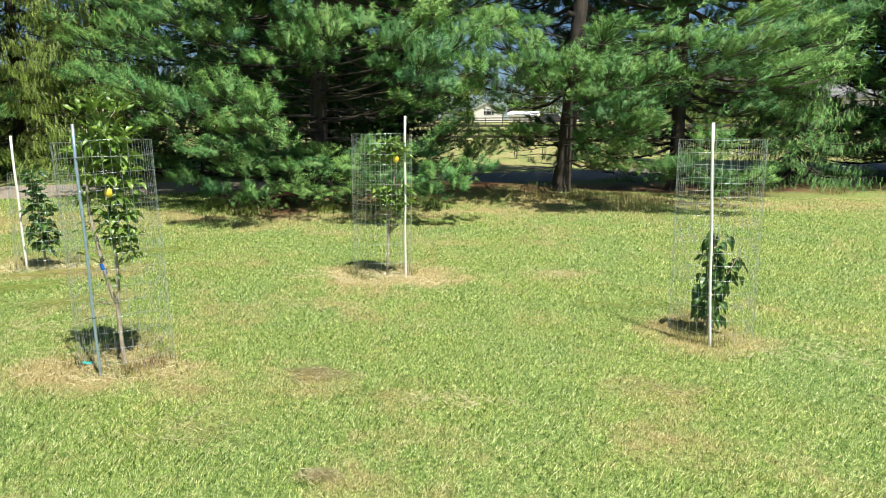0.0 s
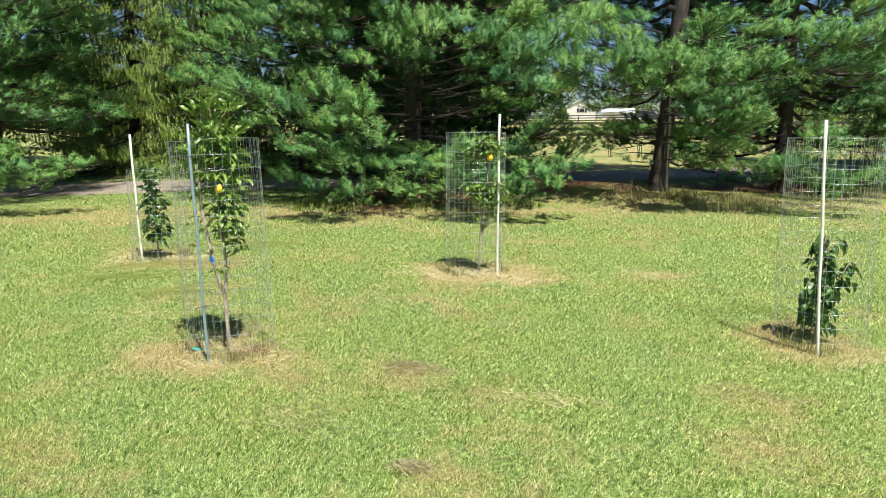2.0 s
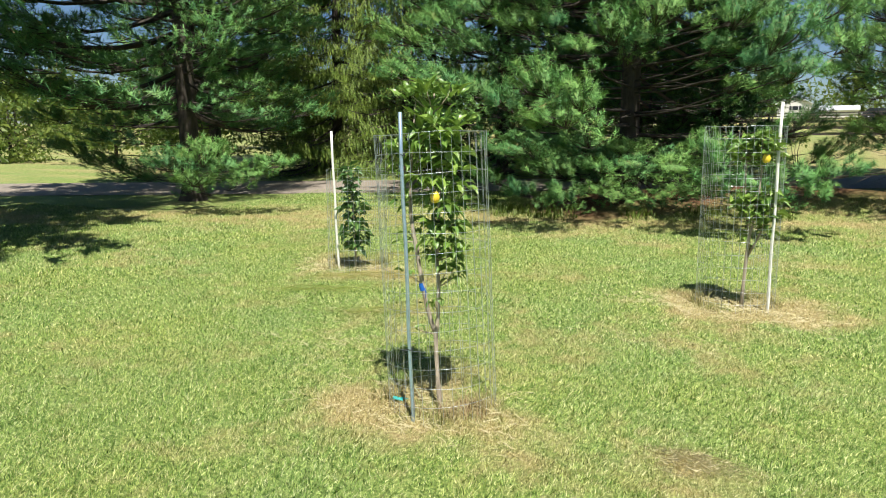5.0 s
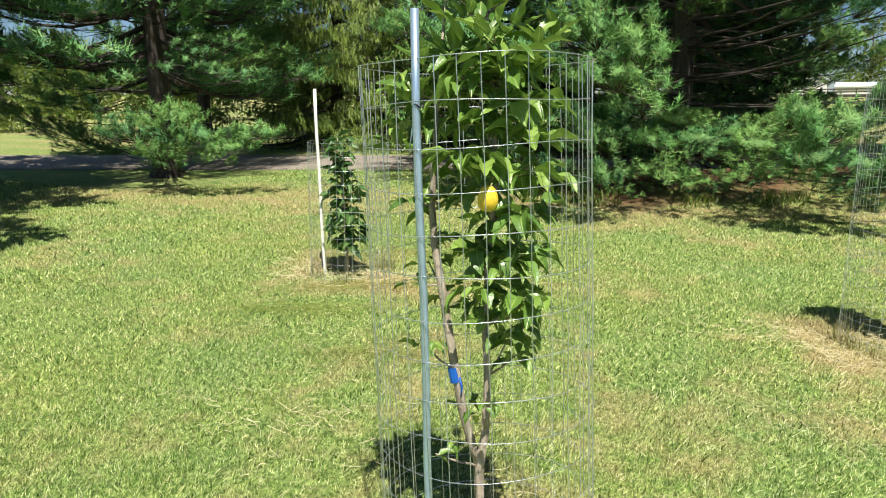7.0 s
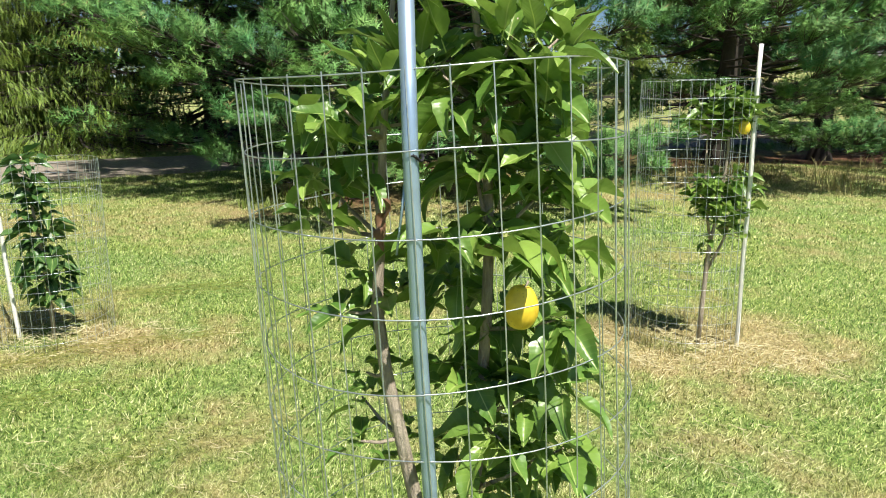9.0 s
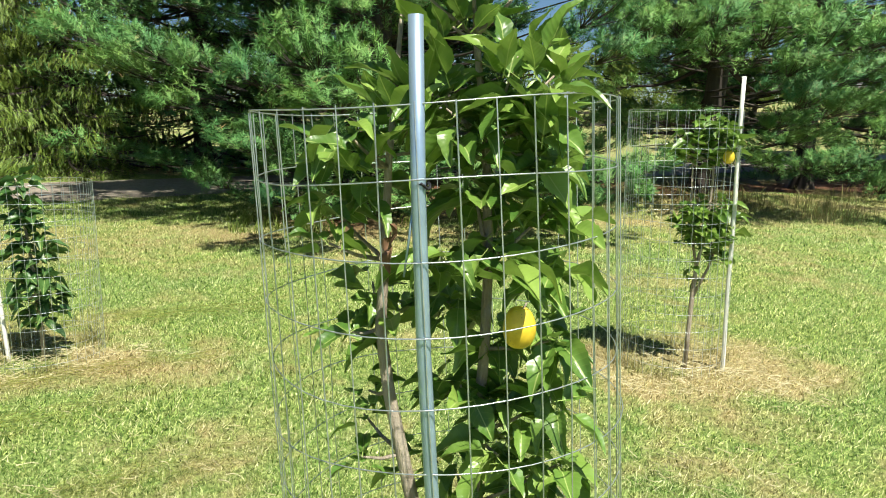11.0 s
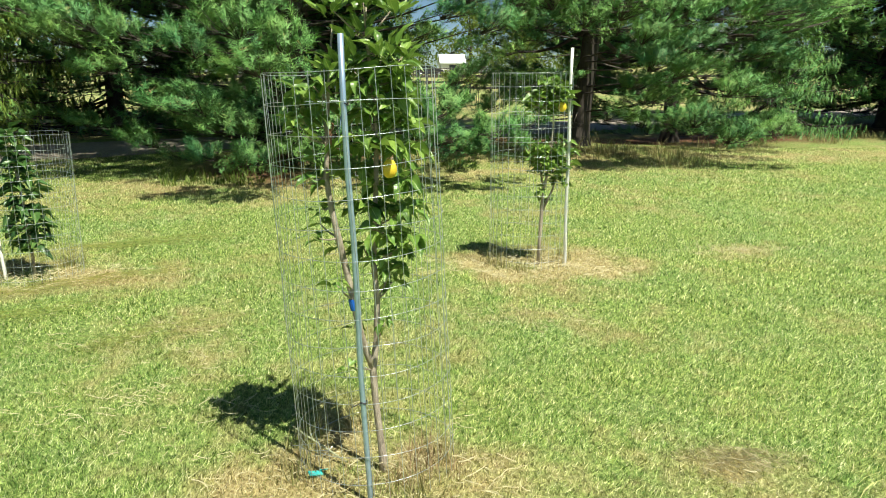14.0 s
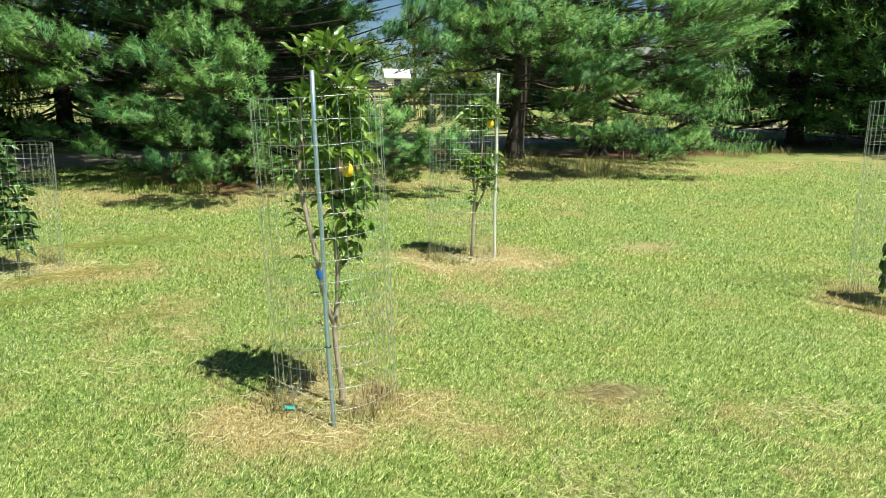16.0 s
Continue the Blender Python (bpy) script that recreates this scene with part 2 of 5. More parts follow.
def tube_arrays(points, radii, sides=6):
    """Vertices and quads of a tube along points; ends closed to a point."""
    P = np.asarray(points, float)
    n = len(P)
    T = np.gradient(P, axis=0)
    T /= np.linalg.norm(T, axis=1)[:, None] + 1e-9
    ref = np.array([0.0, 0, 1]) if abs(T[:, 2]).mean() < 0.8 else np.array([1.0, 0, 0])
    A = np.cross(T, ref)
    A /= np.linalg.norm(A, axis=1)[:, None] + 1e-9
    B = np.cross(T, A)
    ang = np.linspace(0, 2 * math.pi, sides, endpoint=False)
    V = P[:, None, :] + np.asarray(radii)[:, None, None] * (A[:, None, :] * np.cos(ang)[None, :, None] + B[:, None, :] * np.sin(ang)[None, :, None])
    V = V.reshape(-1, 3)
    F = []
    for i in range(n - 1):
        for k in range(sides):
            a, b2 = i * sides + k, i * sides + (k + 1) % sides
            F.append((a, b2, b2 + sides, a + sides))
    base = len(V)
    V = np.vstack([V, P[0], P[-1]])
    for k in range(sides):
        F.append((base, (k + 1) % sides, k, k))
        F.append((base + 1, (n - 1) * sides + k, (n - 1) * sides + (k + 1) % sides, (n - 1) * sides + (k + 1) % sides))
    return V, F


def tube_bm(bm, points, radii, sides=6):
    V, F = tube_arrays(points, radii, sides)
    vs = [bm.verts.new(v) for v in V]
    for f in F:
        u = list(dict.fromkeys(f))
        try:
            bm.faces.new([vs[i] for i in u])
        except ValueError:
            pass
    return bm


def tube(name, points, radii, mat, parent=None, sides=6, label=""):
    if isinstance(radii, (int, float)):
        radii = [radii] * len(points)
    return part(name, tube_bm(bmesh.new(), points, radii, sides), mat, parent, label, True)


def box_bm(bm, x0, x1, y0, y1, z0, z1):
    v = [bm.verts.new((x, y, z)) for x in (x0, x1) for y in (y0, y1) for z in (z0, z1)]
    for f in ((0, 1, 3, 2), (4, 6, 7, 5), (0, 4, 5, 1), (2, 3, 7, 6), (0, 2, 6, 4), (1, 5, 7, 3)):
        bm.faces.new([v[i] for i in f])
    return bm


def box(name, x0, x1, y0, y1, z0, z1, mat, parent=None, label="", bevel=0.0):
    bm = box_bm(bmesh.new(), x0, x1, y0, y1, z0, z1)
    if bevel:
        bmesh.ops.bevel(bm, geom=bm.edges[:], offset=bevel, segments=2, affect='EDGES')
    return part(name, bm, mat, parent, label)


# ---------------------------------------------------------------- ground

TREES = {"A": (-3.25, 13.3), "B": (1.52, 13.3), "L": (-11.3, 10.6), "M": (-10.5, 3.1), "R": (4.25, 15.9), "S": (7.3, 17.3), "C": (11.6, 19.2), "D": (14.4, 17.9), "N": (-12.6, 17.4), "P": (-17.5, 17.5), "W": (-2.7, 20.6), "K": (-4.6, 19.6), "Q": (-8.0, 18.8), "E": (-10.6, 18.0)}
CAGES = ((-2.08, 3.66), (-0.76, 6.62), (2.17, 4.77), (-4.50, 6.50))


def G(x, y):
    """Height of the ground."""
    z = 0.0125 * ((y - 3.5) + np.sqrt((y - 3.5) ** 2 + 4)) - 0.02
    z = z + 2.0 * np.exp(-((x - 46) / 26) ** 2 - ((y - 108) / 34) ** 2)
    return z + 0.34 * np.exp(-((x + 0.4) / 3.4) ** 2 - ((y - 13.6) / 1.5) ** 2)


def road_near(x):
    return 17.0 + 0.47 * x


CLUMPS = ((-0.59, 3.50, 0.26), (1.52, 3.46, 0.24), (-0.21, 2.17, 0.2), (-1.02, 2.58, 0.22), (-1.26, 3.14, 0.14), (-1.04, 5.23, 0.3), (-3.33, 4.99, 0.45), (1.05, 6.72, 0.28), (0.35, 3.2, 0.2))
hash_rng = np.random.RandomState(4)
WAVES = [(hash_rng.uniform(0.4, 3.2), hash_rng.uniform(0, 6.28), hash_rng.uniform(0, 6.28)) for _ in range(26)]


def blotch(x, y):
    """Soft irregular field about 0, between -1 and 1."""
    v = 0
    for f, a, p in WAVES:
        v = v + np.sin(f * (x * math.cos(a) + y * math.sin(a)) * 1.6 + p + 1.3 * np.sin(0.7 * f * (y * math.cos(a) - x * math.sin(a)) + 2 * p))
    return v / 6.0


def dryness(x, y):
    """How dry the turf is: worn rings round the cages, clippings, a bleached band before the pines."""
    d = 0.03 + 0.15 * blotch(x, y) + 0.12 * blotch(2.7 * x + 5, 2.7 * y) - 0.20 * np.exp(-((x - 0.7) / 1.3) ** 2 - ((y - 4.3) / 0.8) ** 2)
    for k, (cx, cy) in enumerate(CAGES):
        r = np.hypot((x - cx) / (1.0, 1.5, 0.85, 1.15)[k], (y - cy + (0.12, 0.15, 0, 0.05)[k]))
        d = d + (0.50 + 0.30 * blotch(3 * x, 3 * y)) * np.exp(-((r - 0.28) / 0.33) ** 2)
    for cx, cy, r in CLUMPS:
        d = d + 0.24 * np.exp(-((x - cx) / (1.2 * r)) ** 2 - ((y - cy) / r) ** 2)
    d = d + 0.30 * np.exp(-((y - (11.6 + 0.30 * x)) / 1.3) ** 2)
    d = d + 0.26 * np.clip((y - road_near(x) - 3.5) / 2, 0, 1) + 0.12 * np.clip((1.6 - y) / 2, 0, 1) + 0.1 * np.clip((x - 1.5) / 3, 0, 1) * np.clip((2.6 - y) / 1.5, 0, 1)
    return np.clip(d, 0, 1)


def litter(x, y):
    line = 14.3 + 0.42 * x
    w = np.clip(1.25 - np.abs(y - line) / 2.1 + 0.25 * blotch(x * 1.3 + 9, y * 1.3), 0, 1)
    return w * np.clip((x + 5.5) / 1.5, 0, 1) * np.clip((20 - x) / 3, 0, 1)


def turf(x, y):
    """Height of the lawn with its small bumps."""
    return G(x, y) + 0.010 * blotch(x * 2.5, y * 2.5) * np.exp(-((x / 12) ** 2 + ((y - 6) / 14) ** 2))


def axis_steps(lo, hi, step, far):
    a = list(np.arange(lo, hi + 1e-6, step))
    g = step
    while a[-1] < far:
        g *= 1.25
        a.append(a[-1] + g)
    g = step
    while a[0] > -far:
        g *= 1.25
        a.insert(0, a[0] - g)
    return np.array(a)


gx, gy = axis_steps(-9, 8, 0.16, 1500), axis_steps(-2, 18, 0.16, 1500)
X, Y = np.meshgrid(gx, gy)
Z = turf(X, Y)
Z[np.hypot(X, Y) > 220] = Z[np.hypot(X, Y) > 220].clip(None, 5.4)
Z = np.minimum(Z, 5.4)
nx = len(gx)
i0 = (np.arange(len(gy) - 1)[:, None] * nx + np.arange(nx - 1)[None, :]).ravel()
me = arrays("ground", np.stack([X.ravel(), Y.ravel(), Z.ravel()], 1), np.stack([i0, i0 + 1, i0 + nx + 1, i0 + nx], 1), [M_GROUND], smooth=True)


def field(me, name, values):
    a = me.attributes.new(name, 'FLOAT', 'POINT')
    a.data.foreach_set("value", np.asarray(values, dtype=np.float32).ravel())


field(me, "dry", dryness(X, Y))
field(me, "litter", litter(X, Y))
ground = tagged(new("ground", me), "mown lawn with dry patches sloping gently up to a field", "ground", kind="structure")


def blades(name, x0, x1, y0, y1, density, height, width, seed, label):
    rng = np.random.RandomState(seed)
    n = int((x1 - x0) * (y1 - y0) * density)
    x, y = rng.uniform(x0, x1, n), rng.uniform(y0, y1, n)
    keep = litter(x, y) < 0.45
    x, y = x[keep], y[keep]
    n = len(x)
    d = dryness(x, y)
    z = turf(x, y) - 0.003
    a = rng.uniform(0, 2 * math.pi, n)
    h = height * rng.uniform(0.5, 1.25, n) * (1 + 0.16 * blotch(x * 3, y * 3)).clip(0.75, 1.4) * (1 - 0.35 * d)
    lean = rng.uniform(0.15, 1.3, n) * h
    w = width * rng.uniform(0.6, 1.3, n)
    b2 = a + rng.uniform(-0.6, 0.6, n)
    cx, cy = np.cos(a) * lean, np.sin(a) * lean
    sx, sy = -np.sin(b2) * w / 2, np.cos(b2) * w / 2
    V = np.empty((n, 3, 3))
    V[:, 0] = np.stack([x - sx, y - sy, z], 1)
    V[:, 1] = np.stack([x + sx, y + sy, z + 0.1 * h], 1)
    V[:, 2] = np.stack([x + cx, y + cy, z + h * 0.95], 1)
    N = np.stack([0.4 * np.cos(a), 0.4 * np.sin(a), np.ones(n)], 1) + rng.normal(size=(n, 3)) * 0.36
    N /= np.linalg.norm(N, axis=1)[:, None]
    me = arrays(name, V.reshape(-1, 3), np.arange(3 * n).reshape(-1, 3), [M_BLADE], normals=np.repeat(N, 3, axis=0))
    field(me, "dry", np.repeat(d, 3))
    field(me, "litter", np.zeros(n * 3))
    tagged(new(name, me), label, "grass", kind="stuff")


blades("lawn_grass", -4.6, 2.6, 0.9, 5.2, 16000, 0.026, 0.0035, 1, "short mown green lawn grass with straw-coloured blades")
blades("lawn_grass", -6.5, 4.2, 5.2, 9.0, 6000, 0.029, 0.0056, 2, "short mown green lawn grass farther from the cages")
blades("lawn_grass", 2.6, 5.4, 1.6, 5.2, 7000, 0.028, 0.0052, 5, "short mown green lawn grass beside the sapling")
blades("lawn_grass", -7.5, -4.6, 1.6, 5.2, 5000, 0.028, 0.0056, 6, "short mown green lawn grass near the cages")
blades("lawn_grass", -10.0, 9.5, 9.0, 14.5, 2100, 0.032, 0.0098, 3, "paler lawn grass along the foot of the pines")
blades("lawn_grass", -14.0, -6.5, 3.0, 9.0, 2000, 0.034, 0.010, 4, "short lawn grass beside the tree shade")
blades("lawn_grass", 4.2, 10.0, 4.0, 9.0, 2600, 0.034, 0.0088, 7, "short lawn grass on the open side")

# drive beyond the pines
xs = np.linspace(-60, 60, 160)
rows_v = []
for off in (0, 1.1, 2.2, 3.3):
    ys = road_near(xs) + off
    rows_v.append(np.stack([xs, ys, G(xs, ys) + (0.012 if off in (0, 3.3) else 0.035)], 1))
V = np.concatenate(rows_v)
k = len(xs)
F = [(r * k + i, r * k + i + 1, (r + 1) * k + i + 1, (r + 1) * k + i) for r in range(3) for i in range(k - 1)]
tagged(new("road", arrays("road", V, F, [M_ROAD], smooth=True)), "pale grey gravel drive running behind the pines", "road", kind="structure")

# ---------------------------------------------------------------- conifers


def needles(P, A, n, length, width, rng, spread=(18, 72), droop=0.12, out=None):
    """Triangles: n needles on each tuft at P along A."""
    k = len(P)
    v = rng.normal(size=(k, n, 3))
    A3 = A[:, None, :]
    v -= (v * A3).sum(2, keepdims=True) * A3
    v /= np.linalg.norm(v, axis=2, keepdims=True) + 1e-9
    ang = np.radians(rng.uniform(*spread, size=(k, n, 1)))
    d = A3 * np.cos(ang) + v * np.sin(ang)
    ln = length * rng.uniform(0.65, 1.1, size=(k, n, 1))
    base = P[:, None, :] + A3 * rng.uniform(-0.55, 0.25, size=(k, n, 1)) * length
    side = np.cross(d, rng.normal(size=(k, n, 3)))
    side /= np.linalg.norm(side, axis=2, keepdims=True) + 1e-9
    tip = base + d * ln
    tip[..., 2] -= droop * ln[..., 0]
    V = np.stack([base - side * width / 2, base + side * width / 2, tip], 2).reshape(-1, 3)
    N = (A if out is None else out)[:, None, :] + 0.22 * d + rng.normal(size=(k, n, 3)) * 0.08
    N /= np.linalg.norm(N, axis=2, keepdims=True)
    return V, np.repeat(N.reshape(-1, 3), 3, axis=0)


def wood_normals(W, pieces):
    """Outward normals of thin limbs."""
    out = np.concatenate([v - v.mean(0) for v in pieces]) + [0, 0, 1e-3]
    out[:, 0] *= 0.1
    return out / (np.linalg.norm(out, axis=1)[:, None] + 1e-9)


def pad_arrays(rng, width, depth, height, lod):
    """A cushion of upturned shoots tipped with needle brushes, about its own centre, +x outwards. Gives twigs (points, radii), needle corners and normals."""
    root = np.array([-0.55 * depth, 0, -0.28 * height])
    shoots = max(4, int((54, 16, 11, 5)[lod] * (width * depth) ** 0.75 + 1))
    twigs, P, A = [], [], []
    for k in range(shoots):
        az = rng.uniform(0, 2 * math.pi)
        el = math.asin(rng.uniform(-0.25, 1.0))
        tip = np.array([0.5 * depth * math.cos(az) * math.cos(el), 0.5 * width * math.sin(az) * math.cos(el), 0.5 * height * math.sin(el)])
        tip = tip * rng.uniform(0.62, 1.06)
        mid = root * 0.45 + tip * 0.55 - [0, 0, 0.12 * height]
        if k % 2 == 0 and lod < 3:
            twigs.append(((root, mid, tip), (0.006, 0.004, 0.002)))
        d = tip - mid
        d /= np.linalg.norm(d) + 1e-9
        for u in ((0.45, 0.72, 0.9, 1.0), (0.5, 0.8, 1.0), (0.5, 0.8, 1.0), (0.6, 1.0))[lod]:
            P.append(mid * (1 - u) + tip * u + rng.normal(size=3) * 0.012)
            A.append(d * 0.8 + np.array([0.12, 0, 0.40]) + rng.normal(size=3) * 0.22)
    P, A = np.array(P), np.array(A)
    A /= np.linalg.norm(A, axis=1)[:, None]
    out = P / np.array([depth, width, height]) * 1.5 + A * 0.7 + [0, 0, 0.25]
    out /= np.linalg.norm(out, axis=1)[:, None]
    V, N = needles(P, A, (24, 14, 8, 6)[lod], (0.094, 0.11, 0.125, 0.27)[lod], (0.0058, 0.0094, 0.0145, 0.085)[lod], rng, (12, 84), 0.06, out)
    return twigs, V, N


def foliage_mesh(name, twigs, V, N, mat):
    """Twigs and needles in one mesh."""
    wv, tri, off = [], [], 0
    for pts, radii, sides in twigs:
        W, Fq = tube_arrays(pts, radii, sides)
        wv.append(W)
        for f in Fq:
            u = list(dict.fromkeys(i + off for i in f))
            tri.append(u[:3])
            if len(u) == 4:
                tri.append([u[0], u[2], u[3]])
        off += len(W)
    W = np.concatenate(wv)
    T = np.arange(len(V)).reshape(-1, 3) + off
    return arrays(name, np.concatenate([W, V]), np.concatenate([np.array(tri), T]), [M_BARK, mat], np.r_[np.zeros(len(tri)), np.ones(len(T))],
                  normals=np.concatenate([wood_normals(W, wv), N]))


def pad_mesh(width, seed, lod=0):
    rng = np.random.RandomState(seed)
    twigs, V, N = pad_arrays(rng, width, width * 0.95, width * 0.62, lod)
    return foliage_mesh("needle_pad", [(p, r, 3) for p, r in twigs], V, N, M_PINE)


def bough_mesh(name, L, seed, lod, mat, hang=0.0):
    """A bough along +x: limb and pads of needle brushes, or hanging branchlets. lod 0: near, 1: middle, 2: far, 3: high crown."""
    rng = np.random.RandomState(seed)
    twigs, VS, NS = [], [], []

    def limb(s):
        return np.array([s * L, 0.05 * L * math.sin(4 * s + seed), L * (-0.10 * math.sin(math.pi * s) + 0.10 * s * s)])
    twigs.append(([limb(s) for s in np.linspace(0, 1, 7)], np.linspace(0.012 * L + 0.006, 0.005, 7), (5, 4, 3, 3)[lod]))
    if hang:
        P, A = [], []
        n = (26, 16, 16, 10)[lod]
        for i in range(n):
            s = 0.16 + 0.84 * (i + rng.uniform(0, 0.8)) / n
            az = radians(rng.uniform(32, 66)) * (1 if i % 2 else -1)
            ln = L * (0.36 * (1 - s) ** 0.7 + 0.08) * rng.uniform(0.75, 1.15)
            d = np.array([math.cos(az), math.sin(az), -0.1])
            twigs.append(([limb(s), limb(s) + d * ln * 0.5, limb(s) + d * ln], [0.006, 0.005, 0.003], 3))
            for q in np.arange(0.1 * ln, ln + 0.02, (0.12, 0.2, 0.2, 0.3)[lod]):
                p = limb(s) + d * q
                for k in range((3, 2, 2, 2)[lod]):
                    P.append(p + [rng.normal() * 0.02, rng.normal() * 0.02, -0.08 * k * (1, 1.5, 1.5, 2)[lod]])
                    A.append(d * 0.35 + np.array([0, 0, -1.0]) + rng.normal(size=3) * 0.15)
        P, A = np.array(P), np.array(A)
        A /= np.linalg.norm(A, axis=1)[:, None]
        out = np.stack([0.45 * np.ones(len(P)), 0.5 * np.sign(P[:, 1]), 0.75 * np.ones(len(P))], 1) + rng.normal(size=P.shape) * 0.25
        out /= np.linalg.norm(out, axis=1)[:, None]
        V, N = needles(P, A, (8, 6, 6, 5)[lod], (0.095, 0.14, 0.14, 0.2)[lod], (0.009, 0.016, 0.016, 0.035)[lod], rng, (8, 40), 0.3, out)
        VS.append(V)
        NS.append(N)
    else:
        count = (7, 6, 6, 5)[lod]
        for k in range(count):
            s = 1 - 0.62 * k / count * rng.uniform(0.8, 1.1)
            side = 0 if k == 0 else (1 if k % 2 else -1) * rng.uniform(0.5, 1.0) * (0.25 + 0.30 * L * (1 - s))
            c = limb(s) + [0, side, rng.uniform(0.0, 0.14)]
            w = rng.uniform(0.6, 0.95)
            tw, V, N = pad_arrays(rng, w, w * 0.95, w * 0.42, lod)
            twigs.append(([limb(max(0.1, s - 0.3 / L)), (limb(s) + c) / 2 - [0.1, 0, 0.04], c - [0.3 * w, 0, 0.06]], [0.010, 0.008, 0.005], 3))
            twigs += [([p + c for p in pts], r, 3) for pts, r in tw[:4]]
            VS.append(V + c)
            NS.append(N)
    return foliage_mesh(name, twigs, np.concatenate(VS), np.concatenate(NS), mat)


PINE = [[bough_mesh("pine_bough", 2.4, 11 + 10 * lod + i, lod, M_PINE) for i in range(4)] if lod else [] for lod in range(4)]
PINE_INNER = [pad_mesh(1.0, 121 + k, 1) for k in range(3)]
PADS = {w: [pad_mesh(w, 81 + 10 * i + k) for k in range(3)] for i, w in enumerate((0.36, 0.62, 0.92))}
SPRUCE_BARE = [bough_mesh("sparse_spruce_bough", 2.4, 71 + i, 1, M_PINE, 0.75) for i in range(3)]
SPRUCE = [[bough_mesh("spruce_bough", 2.4, 51 + 4 * lod + i, lod, M_SPRUCE, 0.75) for i in range(3)] for lod in range(4)]


def trunk_part(parent, height, radius, seed, mat=None, flare=1.5, lean=(0, 0)):
    rng = np.random.RandomState(seed)
    hs = np.array([-0.3, 0.0, 0.15, 0.5, 1.2, 2.2, 3.4, 5, 7, height])
    hs = hs[hs <= height]
    pts = [(lean[0] * h + 0.02 * math.sin(h + seed), lean[1] * h + 0.02 * math.cos(1.3 * h), h) for h in hs]
    rad = [radius * (flare if h < 0.05 else 1 + (flare - 1) * 0.35 if h < 0.3 else 1) * (1 - 0.93 * max(h, 0) / height) for h in hs]
    return tube("trunk", pts, rad, mat or M_BARK, parent, 12)


def plume(tree, key, x, y, z, w, h, rng):
    """One limb from the trunk with a pad of needles at its end; x, y, z: the pad's middle; w, h: its size."""
    tx, ty = TREES[key]
    base = float(G(tx, ty))
    tip = np.array([x - tx, y - ty, z - base])
    run = math.hypot(tip[0], tip[1])
    az = math.atan2(tip[1], tip[0])
    start = np.array([0.08 * math.cos(az), 0.08 * math.sin(az), max(0.35, tip[2] - 0.04 * run - rng.uniform(0.0, 0.25))])
    end = tip - [0.34 * w * math.cos(az), 0.34 * w * math.sin(az), 0.10 * h]
    pts = []
    for u in np.linspace(0, 1, 7):
        p = start * (1 - u) + end * u
        bow = 0.05 * run * math.sin(math.pi * u)
        pts.append(p + [-bow * math.sin(az) * rng.uniform(-0.5, 0.5), bow * math.cos(az) * rng.uniform(-0.5, 0.5), -0.5 * bow])
    limb = tube("bough", pts, list(np.linspace(0.008 + 0.004 * run, 0.004, 7)), M_BARK, tree, 6)
    size = min(PADS, key=lambda v: abs(v - 0.92 * w))
    me = PADS[size][rng.randint(3)]
    s = np.clip(0.92 * w / size, 0.7, 1.6)
    sz = np.clip((h - 0.06) / (0.62 * size), 0.55, 1.5)
    link("needle_pad", me, limb, pose(*tip, 0, 0, math.degrees(az)) @ pose(0, 0, 0, rng.uniform(-8, 8), rng.uniform(-14, 2), 0) @ Matrix.Diagonal((0.5 * s + 0.5, s, sz, 1)))
    if run > 1.6:
        q = tip - [0.62 * w * math.cos(az), 0.62 * w * math.sin(az), 0.16 + 0.2 * h]
        link("needle_pad", PINE_INNER[rng.randint(3)], limb, pose(*q, 0, 0, math.degrees(az) + rng.uniform(-40, 40)) @ pose(0, 0, 0, rng.uniform(-12, 12), 0, 0) @ Matrix.Diagonal((0.9 * w, w, 0.8 * w, 1)))


